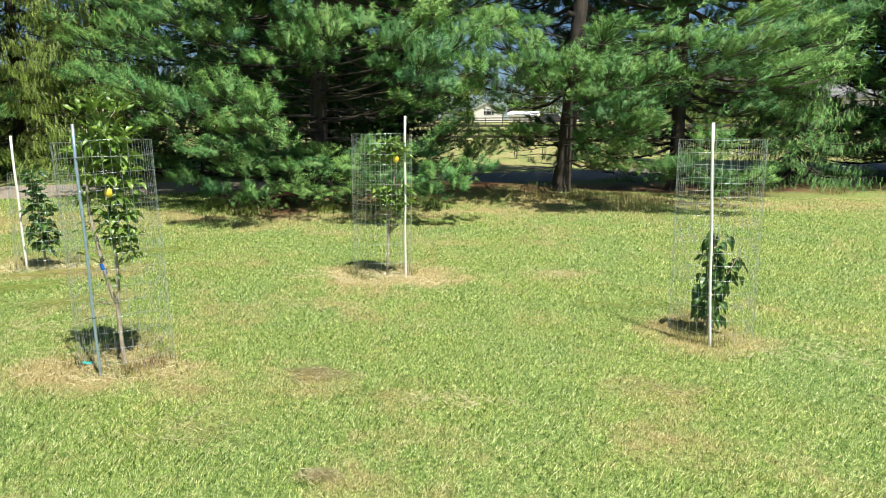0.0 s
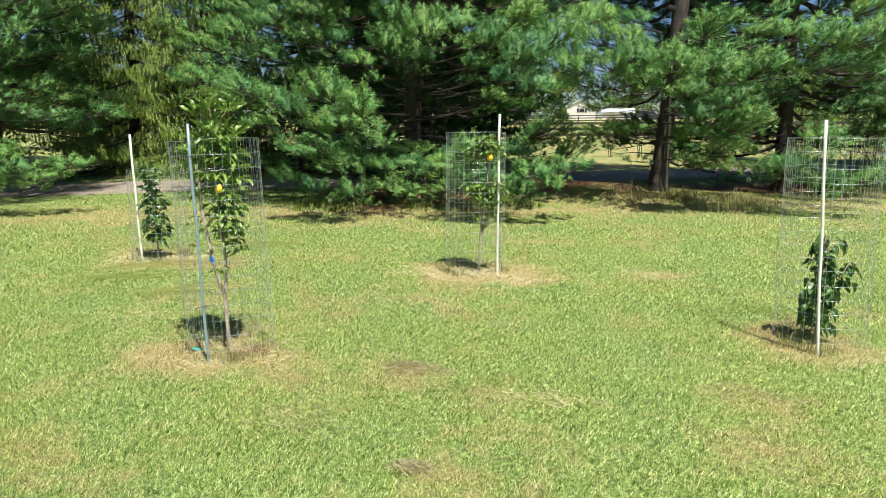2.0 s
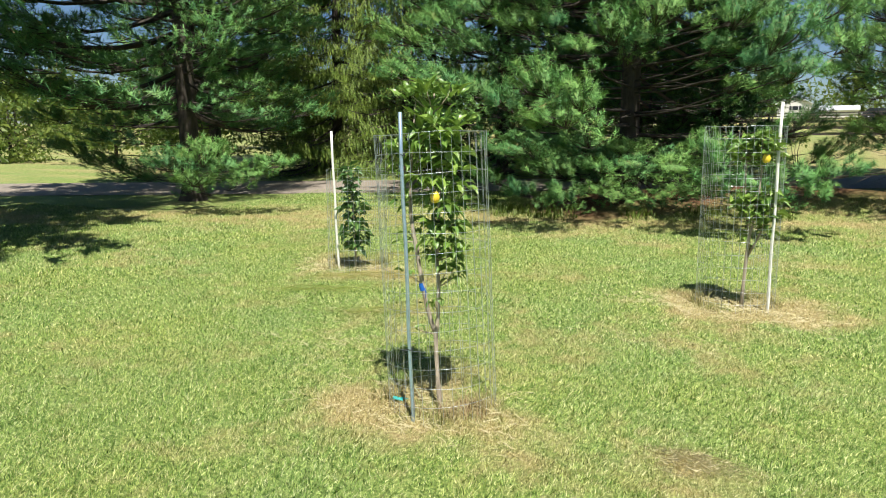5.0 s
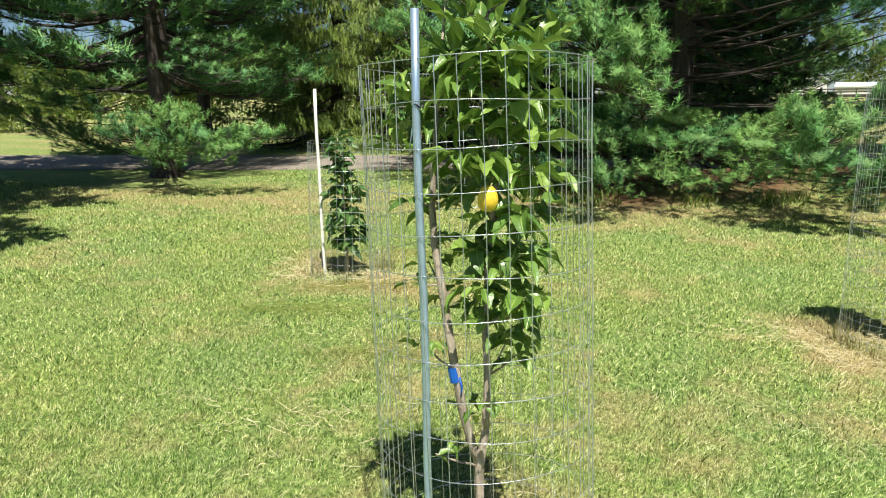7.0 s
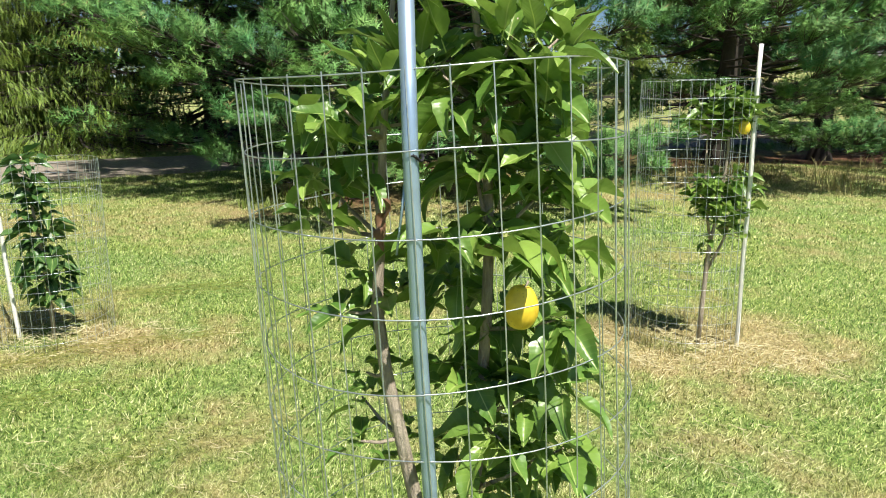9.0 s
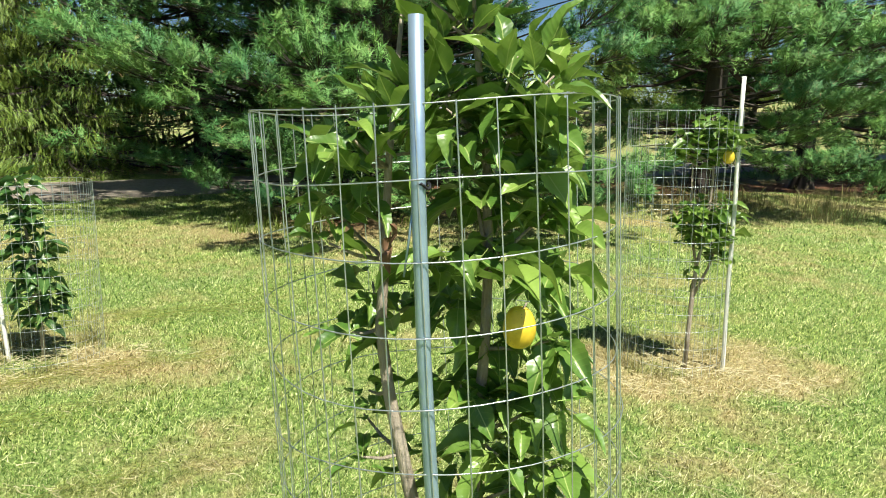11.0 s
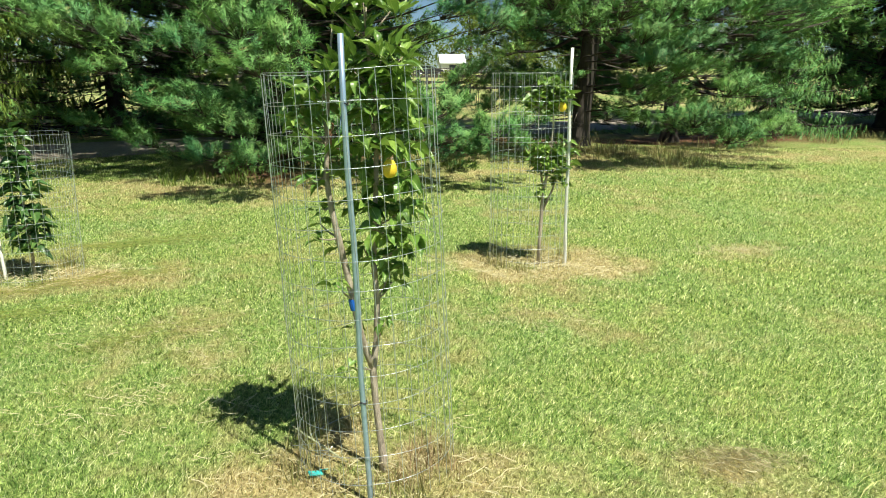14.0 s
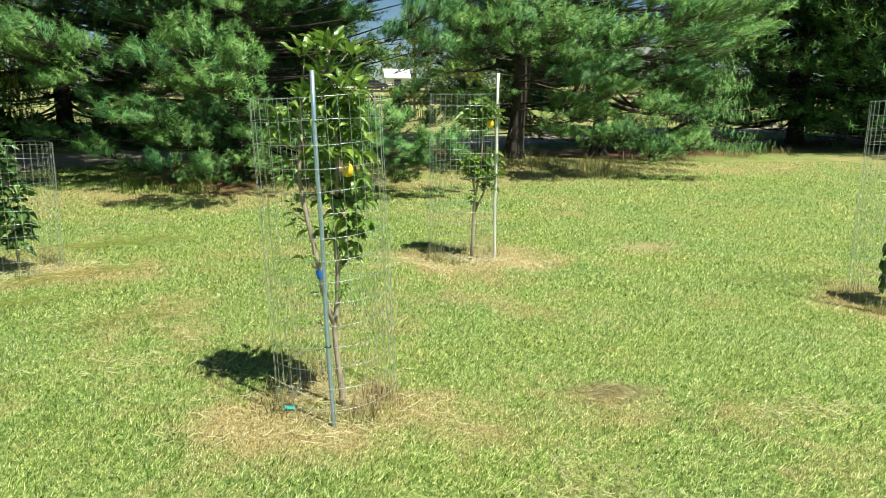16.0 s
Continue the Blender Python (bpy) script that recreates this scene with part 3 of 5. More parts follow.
def conifer(name, key, height, radius, reach, z0, seed, label, hi=True, hi_top=5.0, gap=None, plumes=(), spruce=False, whorl=0.55, per=5, dead=0, thin=0.0, lean=(0, 0), low_fill=0, trim=None):
    """Trunk with whorls of boughs; plumes: single boughs by the middle of their pads; gap(azimuth, height) leaves boughs out; trim(azimuth) shortens them."""
    x, y = TREES[key]
    z = float(G(x, y))
    rng = np.random.RandomState(seed)
    tree = thing(name, x, y, z, label, "tree")
    trunk_part(tree, height, radius, seed, lean=lean)
    kinds = SPRUCE if spruce else PINE

    def put(az, h, length, rise, roll=0.0):
        front = 195 <= az % 360 <= 345
        lod = 3 if h > hi_top + 0.6 or not hi and 20 < az % 360 < 160 and key not in "CD" else 2 if not hi else 0 if key in "N" and h < 3.6 and front else 1
        me = SPRUCE_BARE if key == "S" else kinds[lod]
        ob = link("bough", me[rng.randint(len(me))], tree)
        s = length / 2.4
        sq = max(s, 0.8)
        ob.matrix_basis = pose(0, 0, h) @ pose(0, 0, 0, 0, 0, az) @ pose(0, 0, 0, 0, -rise, 0) @ pose(0, 0, 0, roll, 0, 0) @ Matrix.Diagonal((s, sq, sq, 1))
    h = z0
    while h < height * 0.97:
        f = (h - z0) / (height - z0)
        base = rng.uniform(0, 360)
        for k in range(per):
            az = (base + k * 360 / per + rng.uniform(-18, 18)) % 360
            ln = reach * (1 - f) ** (1.3 if spruce else 0.85) * rng.uniform(0.72, 1.1) * (1 if spruce else 0.78 + 0.3 * min(1, (h - z0) / 3)) + 0.3
            rise = -8 + 45 * f + rng.uniform(-6, 8) if not spruce else -18 + 35 * f + rng.uniform(-5, 5)
            ln *= trim(az) if trim else 1
            hh = h + rng.uniform(-0.2, 0.2)
            if gap and gap(az, hh) or thin and 180 < az < 360 and rng.rand() < thin:
                continue
            put(az, hh, ln, rise, rng.uniform(-12, 12))
        h += whorl * (1 if h < 7.5 else 2.7)
    for k in range(low_fill):
        az, run = rng.uniform(0.95, 1.9) * math.pi, rng.uniform(1.0, 2.1)
        plume(tree, key, x + run * math.cos(az), y + run * math.sin(az), z + rng.uniform(0.45, 1.0), rng.uniform(0.7, 1.1), rng.uniform(0.35, 0.5), rng)
    for group in plumes:
        for p in group:
            plume(tree, key, *p, rng)
    for k in range(dead):
        az, hh, ln = rng.uniform(0, 2 * math.pi), rng.uniform(0.4, 2.6), rng.uniform(0.6, 1.8)
        d = np.array([math.cos(az), math.sin(az), rng.uniform(-0.25, 0.1)])
        side = np.array([-d[1], d[0], 0])
        pts = [d * 0.1 + [0, 0, hh], d * ln * 0.5 + side * rng.uniform(-.1, .1) + [0, 0, hh - 0.02], d * ln + side * rng.uniform(-.25, .25) + [0, 0, hh - rng.uniform(0, 0.15)]]
        bm = tube_bm(bmesh.new(), pts, [0.014, 0.009, 0.003], 4)
        for q in range(4):
            u = rng.uniform(0.35, 0.95)
            p = np.array(pts[0]) * (1 - u) + np.array(pts[2]) * u
            e = p + d * rng.uniform(0.1, 0.3) + side * rng.choice([-1, 1]) * rng.uniform(0.15, 0.4) + [0, 0, rng.uniform(-0.15, 0.1)]
            tube_bm(bm, [p, e], [0.005, 0.002], 3)
        part("dead_branch", bm, M_TWIG, tree)
    return tree


# single boughs on the lawn's side: the middle of each needle pad, its width and height
A_FRONT = ((-3.46, 9.00, 2.17, 0.93, 0.69), (-2.87, 8.95, 1.95, 0.68, 0.64), (-3.95, 9.10, 1.92, 0.66, 0.54), (-3.27, 9.10, 1.69, 1.23, 0.49), (-3.58, 10.00, 3.00, 0.37, 0.32), (-3.18, 9.90, 2.64, 0.54, 0.37), (-2.88, 10.40, 2.97, 0.90, 0.63), (-2.25, 10.30, 3.13, 0.96, 0.75), (-2.84, 10.60, 3.41, 1.00, 0.54), (-1.71, 10.50, 3.27, 0.79, 0.53), (-2.57, 10.80, 2.81, 0.74, 0.42))
A_LEFT = ((-6.85, 11.20, 2.51, 1.14, 0.62), (-5.90, 10.90, 2.36, 1.20, 0.62), (-5.08, 10.60, 2.19, 0.67, 0.58), (-6.13, 11.00, 2.15, 1.21, 0.45), (-7.24, 11.80, 3.19, 1.18, 0.59), (-6.18, 11.40, 3.32, 1.13, 0.72), (-5.30, 11.00, 3.46, 1.17, 0.69), (-4.49, 10.80, 3.17, 0.86, 0.52), (-5.43, 11.20, 2.91, 1.10, 0.50), (-4.43, 10.80, 3.54, 1.04, 0.47), (-6.15, 11.60, 3.77, 1.04, 0.41), (-5.70, 11.20, 1.73, 0.82, 0.51), (-4.64, 11.00, 1.23, 1.49, 0.60))
A_RIGHT = ((-1.13, 10.20, 3.00, 0.85, 0.64), (-0.60, 9.70, 2.67, 0.89, 0.73), (-0.13, 10.40, 3.04, 0.93, 0.68), (-0.42, 10.00, 2.23, 0.75, 0.54), (-0.95, 10.20, 2.38, 0.56, 0.43), (-1.50, 10.60, 2.63, 0.54, 0.36), (0.00, 10.50, 2.55, 0.52, 0.56), (-0.75, 10.60, 3.33, 0.96, 0.44), (-1.21, 10.80, 2.11, 0.55, 0.36), (0.35, 10.80, 3.33, 0.78, 0.52))
A_LOW = ((-4.11, 10.20, 0.67, 0.58, 0.49), (-3.52, 10.40, 0.60, 0.70, 0.52), (-4.09, 11.20, 0.93, 1.31, 0.60), (-2.97, 10.30, 1.01, 0.60, 0.37), (-2.47, 10.20, 1.08, 0.63, 0.32), (-1.87, 10.00, 1.07, 0.70, 0.42), (-1.36, 9.90, 0.96, 0.82, 0.53), (-0.92, 10.40, 1.29, 0.66, 0.44), (-0.46, 9.90, 0.99, 0.72, 0.51), (-0.19, 9.90, 0.78, 0.42, 0.35), (-3.08, 11.30, 0.54, 1.30, 0.50), (-1.90, 11.00, 0.63, 1.15, 0.43), (-5.32, 11.60, 0.74, 0.74, 0.53), (-0.76, 10.30, 0.75, 0.62, 0.35), (-6.08, 11.90, 0.97, 0.75, 0.37))
A_SIDE = ((-1.17, 9.70, 1.24, 0.77, 0.59), (-1.05, 9.80, 0.87, 0.72, 0.38), (-1.48, 10.10, 1.32, 0.61, 0.53), (-0.41, 12.30, 1.61, 1.03, 0.66), (0.07, 10.40, 1.05, 0.73, 0.45), (0.09, 12.40, 1.24, 1.06, 0.53), (-0.68, 10.00, 0.68, 0.47, 0.31))
B_LEFT = ((0.41, 11.40, 2.68, 1.01, 0.46), (0.94, 11.20, 2.77, 0.90, 0.54), (0.71, 11.60, 3.11, 0.93, 0.42), (0.10, 11.60, 2.41, 0.66, 0.47), (1.09, 11.60, 2.49, 1.02, 0.37), (0.40, 12.20, 1.55, 1.30, 0.32), (0.97, 12.20, 1.62, 0.79, 0.28), (-0.09, 11.40, 2.72, 0.93, 0.84), (0.16, 11.80, 3.18, 1.04, 0.76), (0.23, 12.00, 3.58, 1.15, 0.38), (0.99, 12.20, 3.47, 0.67, 0.38))
B_FRONT = ((1.56, 11.00, 2.62, 1.05, 0.61), (2.16, 10.80, 2.49, 1.10, 0.72), (2.85, 10.90, 2.55, 0.84, 0.55), (1.88, 11.00, 2.22, 0.83, 0.52), (2.50, 11.00, 2.06, 0.95, 0.52), (2.04, 11.10, 1.83, 0.79, 0.53), (1.88, 11.40, 1.53, 0.64, 0.36), (2.76, 11.40, 1.71, 0.98, 0.45), (2.24, 11.40, 3.27, 1.23, 0.44), (2.99, 11.40, 3.12, 0.96, 0.35), (2.63, 12.00, 1.29, 1.13, 0.47))
B_RIGHT = ((3.19, 10.90, 3.02, 0.70, 0.45), (3.65, 10.70, 2.85, 0.86, 0.64), (4.15, 10.60, 2.91, 0.84, 0.55), (4.63, 10.60, 3.05, 0.80, 0.46), (5.06, 10.50, 3.17, 0.83, 0.40), (5.51, 10.50, 3.33, 0.57, 0.34), (3.98, 11.20, 2.55, 1.07, 0.45), (4.58, 11.40, 3.48, 1.25, 0.36), (5.23, 11.60, 2.71, 1.01, 0.37))
R_FRONT = ((5.46, 14.20, 2.06, 1.46, 0.51), (5.45, 14.40, 2.37, 0.68, 0.34), (4.56, 13.40, 0.67, 1.06, 0.64), (5.35, 13.60, 0.70, 0.87, 0.60), (3.85, 13.60, 0.92, 1.06, 0.64), (2.93, 12.60, 1.82, 0.96, 0.58), (4.39, 13.20, 1.45, 1.13, 0.62))
L_LOW = ((-9.99, 8.90, 1.05, 1.08, 0.59), (-9.03, 8.80, 1.17, 1.03, 0.66), (-8.74, 9.00, 0.98, 0.76, 0.47), (-9.53, 9.00, 0.72, 1.07, 0.34), (-8.23, 9.60, 1.02, 0.83, 0.44), (-8.62, 9.40, 0.82, 0.78, 0.34), (-12.18, 9.20, 0.95, 1.61, 0.48), (-12.84, 9.00, 1.21, 1.19, 0.49), (-11.57, 9.30, 0.69, 1.28, 0.37), (-12.83, 8.60, 1.78, 1.04, 0.52), (-12.33, 9.60, 1.37, 1.66, 0.44))


# azimuth 270 points towards the open lawn
def gap_a(az, h):
    return h < 3.7 and 180 < az or h < 2.8 and (az < 50 or az > 130) or h < 5 and 240 < az < 350 and int(az * 10) % 2 > 0


def gap_b(az, h):
    return h < 3.1 and (az < 40 or az > 120) or h < 10 and 215 < az < 355


conifer("pine_tree", "A", 22.0, 0.185, 4.0, 0.8, 3, "large white pine with drooping boughs round a dark hollow", gap=gap_a, dead=26, hi_top=5.2, whorl=0.5, per=8, plumes=(A_FRONT, A_LEFT, A_RIGHT, A_LOW, A_SIDE), low_fill=16)
conifer("pine_tree", "B", 23.0, 0.16, 3.4, 1.0, 7, "tall white pine with a bare lower trunk among weeds", gap=gap_b, dead=10, hi_top=5.2, whorl=0.5, per=8, plumes=(B_LEFT, B_FRONT, B_RIGHT), lean=(0.085, 0.0), thin=0.4)
conifer("pine_tree", "L", 20.0, 0.20, 4.6, 1.9, 13, "open-crowned white pine beside the gravel drive", per=8, whorl=0.5, dead=10, hi_top=5.4, thin=0.15, plumes=(L_LOW,), trim=lambda az: 0.52 if az < 80 or az > 285 else 1.0)
conifer("pine_tree", "M", 16.0, 0.24, 4.4, 3.0, 17, "white pine at the lawn's edge casting shade", whorl=0.6, hi=False, per=6, hi_top=1.0)
conifer("pine_tree", "R", 22.0, 0.16, 3.6, 0.6, 19, "dense white pine sweeping low over the grass", dead=6, hi_top=4.2, whorl=0.45, per=8, thin=0.25,
        gap=lambda az, h: h < 2.2 and 190 < az < 350 or h < 0.9, plumes=(R_FRONT,), low_fill=8)
conifer("spruce_tree", "S", 4.6, 0.06, 1.9, 0.5, 23, "small open spruce with drooping bare-tipped branches", spruce=True, hi_top=3, per=6, whorl=0.34, dead=10)
conifer("pine_tree", "C", 21.0, 0.22, 4.4, 0.8, 29, "white pine with a bare trunk in the row", per=9, whorl=0.45, dead=8, hi=False, hi_top=4.6)
conifer("pine_tree", "D", 23.0, 0.32, 5.0, 0.8, 37, "thick-trunked white pine at the end of the row", per=9, whorl=0.45, dead=8, hi=False, hi_top=4.6)
conifer("spruce_tree", "N", 13.0, 0.17, 2.7, 0.4, 41, "tall Norway spruce with hanging yellow-green branchlets", spruce=True, hi_top=5.2, per=9, whorl=0.40)
conifer("pine_tree", "P", 15.0, 0.2, 3.8, 2.0, 59, "tall white pine across the drive behind the open pine", per=6, whorl=0.5, hi=False, hi_top=4.6)
conifer("pine_tree", "W", 14.0, 0.16, 2.2, 0.4, 67, "young bushy pine across the drive", per=8, whorl=0.4, hi=False, hi_top=5.0)
conifer("pine_tree", "K", 18.0, 0.2, 3.3, 0.5, 43, "white pine across the drive in deep shade", per=7, whorl=0.45, hi=False, dead=6, hi_top=4.2)
conifer("pine_tree", "Q", 18.0, 0.2, 3.3, 0.5, 47, "white pine across the drive beside the spruce", per=7, whorl=0.45, hi=False, dead=6, hi_top=4.2)
conifer("spruce_tree", "E", 13.0, 0.18, 2.6, 0.4, 49, "dense spruce across the gravel drive", spruce=True, hi=False, hi_top=4.2, per=8, whorl=0.45)

# ---------------------------------------------------------------- young fruit trees in wire cages


def wire_ring(r, seed):
    rng = np.random.RandomState(seed)
    ph = rng.uniform(0, 6.28, 3)
    a = np.linspace(0, 2 * math.pi, 49)
    rr = r * (1 + 0.012 * np.sin(2 * a + ph[0]) + 0.008 * np.sin(5 * a + ph[1]))
    zz = 0.004 * np.sin(3 * a + ph[2])
    V, F = tube_arrays(np.stack([rr * np.cos(a), rr * np.sin(a), zz], 1), [0.00105] * 49, 4)
    bm = bmesh.new()
    vs = [bm.verts.new(v) for v in V]
    for f in F:
        u = list(dict.fromkeys(f))
        if len(u) == 4:
            bm.faces.new([vs[i] for i in u])
    me = bpy.data.meshes.new("wire_ring")
    bm.to_mesh(me)
    bm.free()
    me.materials.append(M_WIRE)
    me.shade_smooth()
    return me


RINGS = [wire_ring(0.31, 70 + i) for i in range(4)]


def upright(h):
    bm = bmesh.new()
    n = max(4, int(h / 0.2))
    pts = [(0.0018 * math.sin(3.1 * i), 0.0018 * math.cos(2.3 * i), h * i / n) for i in range(n + 1)]
    tube_bm(bm, pts, [0.00105] * (n + 1), 4)
    me = bpy.data.meshes.new("wire_upright")
    bm.to_mesh(me)
    bm.free()
    me.materials.append(M_WIRE)
    return me


def cage(x, y, top, rows, label, lean=(0.0, 0.0), turn=0.0, girth=1.0):
    z = float(G(x, y))
    c = thing("wire_cage", x, y, z, label, "wire cage", "cages round the fruit trees")
    h = rows * 0.1016
    lo = top - z - h
    c.matrix_basis = pose(x, y, z, lean[1], lean[0], turn)
    up = upright(h)
    n = 35
    for i in range(n):
        a = 2 * math.pi * i / n
        link("upright_wire", up, c, pose(0.3115 * girth * math.cos(a), 0.3115 * girth * math.sin(a), lo, 0, 0, i * 47))
    for k in range(rows + 1):
        link("ring_wire", RINGS[k % 4], c, pose(0, 0, lo + 0.1016 * k - (0.001 if k == rows else 0), 0, 0, 31 * k) @ Matrix.Diagonal((girth, girth, 1, 1)))
    return c


def pole(x0, y0, x1, y1, top, r, mat, label, name):
    z = float(G(x0, y0))
    p = thing(name, x0, y0, z, label, "stake", "stakes of the fruit tree cages")
    n = 8
    pts = [((x1 - x0) * i / n + 0.003 * math.sin(1.7 * i), (y1 - y0) * i / n, -0.15 + (top - z + 0.15) * i / n) for i in range(n + 1)]
    tube("shaft", pts, r, mat, p, 12)
    return p


cage(-1.985, 3.655, 1.505, 15, "tall galvanised welded-wire cage round a leafy columnar apple tree", (-2.9, 0.0), 0.0, 0.96)
cage(-0.76, 6.62, 1.55, 15, "galvanised welded-wire cage round a slim apple tree with two leaf tiers")
cage(2.17, 4.77, 1.52, 15, "galvanised welded-wire cage round a short dark-leaved sapling")
cage(-4.50, 6.50, 1.12, 11, "low galvanised welded-wire cage round a narrow dark-leaved apple tree")
pole(-2.012, 3.372, -2.075, 3.366, 1.607, 0.0098, M_CONDUIT, "galvanised steel conduit stake beside the leafy apple tree", "conduit_stake")
pole(-0.495, 6.47, -0.494, 6.49, 1.73, 0.0115, M_WHITE, "white fibreglass stake at the wire cage", "white_stake")
pole(2.09, 4.45, 2.01, 4.45, 1.64, 0.0105, M_WHITE, "white fibreglass stake before the short sapling's cage", "white_stake")
pole(-4.69, 6.42, -4.75, 6.42, 1.515, 0.0125, M_WHITE, "white leaning fibreglass stake at the low cage", "white_stake")


def leaf_mesh(name, length, width, mat, fold, curl, seed):
    """Pointed oval blade, folded along the midrib, with a toothed edge and a stalk."""
    rng = np.random.RandomState(seed)
    rows_n = 13
    V, F = [], []
    for i in range(rows_n):
        u = i / (rows_n - 1)
        w = 0.5 * math.sin(math.pi * u ** 0.8) ** 0.75 * (1 - 0.25 * u) if 0 < u < 1 else 0.02 * (1 - u)
        tooth = 1 + (0.07 if i % 2 else -0.05)
        x = u * length * (1 - 0.10 * curl * u)
        z = -curl * length * u * u + 0.03 * length * math.sin(7 * u + seed)
        for sd in (-1, -0.55, 0, 0.55, 1):
            wave = 0.032 * length * math.sin(11 * u + seed + 2 * sd) * abs(sd)
            edge = tooth if abs(sd) == 1 else 1
            V.append((x + 0.03 * length * abs(sd), sd * w * width * edge, z + w * width * fold * abs(sd) ** 1.4 * (1 - 0.5 * abs(sd)) * 2 + wave * (w > 0.08)))
    for i in range(rows_n - 1):
        for k in range(4):
            a = i * 5 + k
            F.append((a, a + 1, a + 6, a + 5))
    n = len(V)
    V += [(-0.25 * length, -0.0012, 0.02 * length), (-0.25 * length, 0.0012, 0.02 * length), (0.01 * length, 0.0012, 0), (0.01 * length, -0.0012, 0)]
    F.append((n, n + 1, n + 2, n + 3))
    return arrays(name, V, F, [mat], smooth=True)


def leaves_of(mat, size, seed):
    return [leaf_mesh("leaf", size * (0.85 + 0.1 * i), size * (0.66 + 0.05 * (i % 3)), mat, 0.30 + 0.14 * i, 0.12 + 0.16 * (i % 4), seed + i) for i in range(6)]


LEAVES = leaves_of(M_LEAF, 0.068, 1)
LEAVES_BIG = [leaf_mesh("leaf", 0.060 + 0.005 * i, 0.040 + 0.003 * (i % 3), M_LEAF, 0.34 + 0.12 * i, 0.14 + 0.14 * (i % 4), 31 + i) for i in range(6)]
LEAVES_TIP = [leaf_mesh("leaf", 0.066 + 0.005 * i, 0.034 + 0.002 * i, M_LEAF, 0.5, 0.10 + 0.09 * (i % 3), 61 + i) for i in range(6)]
LEAVES_DARK = leaves_of(M_DARKLEAF, 0.085, 9)


def fruit_tree(x, y, label, stems, clusters, meshes, seed, hang=25, stem_mat=None):
    """stems: lists of (dx, dy, z, radius); clusters: (stem index, z from, z to, count, reach, tilt)."""
    z = float(G(x, y))
    rng = np.random.RandomState(seed)
    t = thing("apple_tree", x, y, z, label, "fruit tree", "young fruit trees")
    for s in stems:
        tube("stem", [p[:3] for p in s], [p[3] for p in s], M_APPLEBARK, t, 8)

    def along(s, h):
        for a, b2 in zip(s, s[1:]):
            if a[2] <= h <= b2[2]:
                u = (h - a[2]) / max(1e-6, b2[2] - a[2])
                return [a[i] * (1 - u) + b2[i] * u for i in range(3)]
        return list(s[-1][:3])
    for si, za, zb, count, reach, tilt in clusters:
        for k in range(count):
            if k % 3 == 0:
                h = za + (zb - za) * (k + 2 * rng.rand()) / count
                p = along(stems[si], h)
                spur = (k // 3 * 137.5 + rng.uniform(-30, 30)) % 360
                r = max(0.012, reach * rng.uniform(0.15, 1.25) - 0.01)
            az = spur + rng.uniform(-110, 110)
            q = (p[0] + r * math.cos(radians(spur)) + rng.uniform(-0.022, 0.022), p[1] + r * math.sin(radians(spur)) + rng.uniform(-0.022, 0.022), h + rng.uniform(-0.03, 0.035))
            if k % 3 == 0:
                tube("twig", [p, [(p[i] + q[i]) / 2 - (0.008 if i == 2 else 0) for i in range(3)], q], [0.0035, 0.0025, 0.0015], M_APPLEBARK, t, 4)
            m = pose(*q) @ pose(0, 0, 0, 0, 0, az + rng.uniform(-35, 35)) @ pose(0, 0, 0, 0, tilt + rng.uniform(-hang, hang), 0) @ pose(0, 0, 0, rng.uniform(-35, 35), 0, 0)
            s = rng.uniform(0.75, 1.2)
            link("leaf", meshes[rng.randint(6)], t, m @ Matrix.Scale(s, 4))
    return t


def leafy_spurs(t, stem, spurs, meshes, tilt, hang, dense, seed):
    """Leaf rosettes on short twigs; spurs: (x from the tree's foot, height, half width)."""
    rng = np.random.RandomState(seed)
    for dx, z, r in spurs:
        a = min(range(len(stem) - 1), key=lambda i: abs(stem[i][2] + 0.04 - z))
        foot = stem[a][:3]
        c = (dx, foot[1] + rng.uniform(-0.09, 0.07), z)
        tube("twig", [foot, [(foot[i] + c[i]) / 2 - (0.006 if i == 2 else 0) for i in range(3)], c], [0.0042, 0.0032, 0.0018], M_APPLEBARK, t, 5)
        n = int(np.clip(dense * (r / 0.05) ** 1.4, 3, 30))
        for k in range(n):
            az = 137.5 * k + rng.uniform(-28, 28)
            q = [c[i] + rng.uniform(-0.40, 0.40) * r for i in range(3)]
            q[0] += 0.30 * r * math.cos(radians(az))
            q[1] += 0.30 * r * math.sin(radians(az)) + (0.08 if k % 3 == 2 else -0.03 if k % 3 else 0)
            m = pose(*q, 0, 0, az) @ pose(0, 0, 0, 0, tilt + rng.uniform(-hang, hang), 0) @ pose(0, 0, 0, rng.uniform(-30, 30), 0, 0)
            link("leaf", meshes[rng.randint(6)], t, m @ Matrix.Scale(rng.uniform(0.74, 1.06) * float(np.clip(r / 0.05, 0.6, 1.05)), 4))


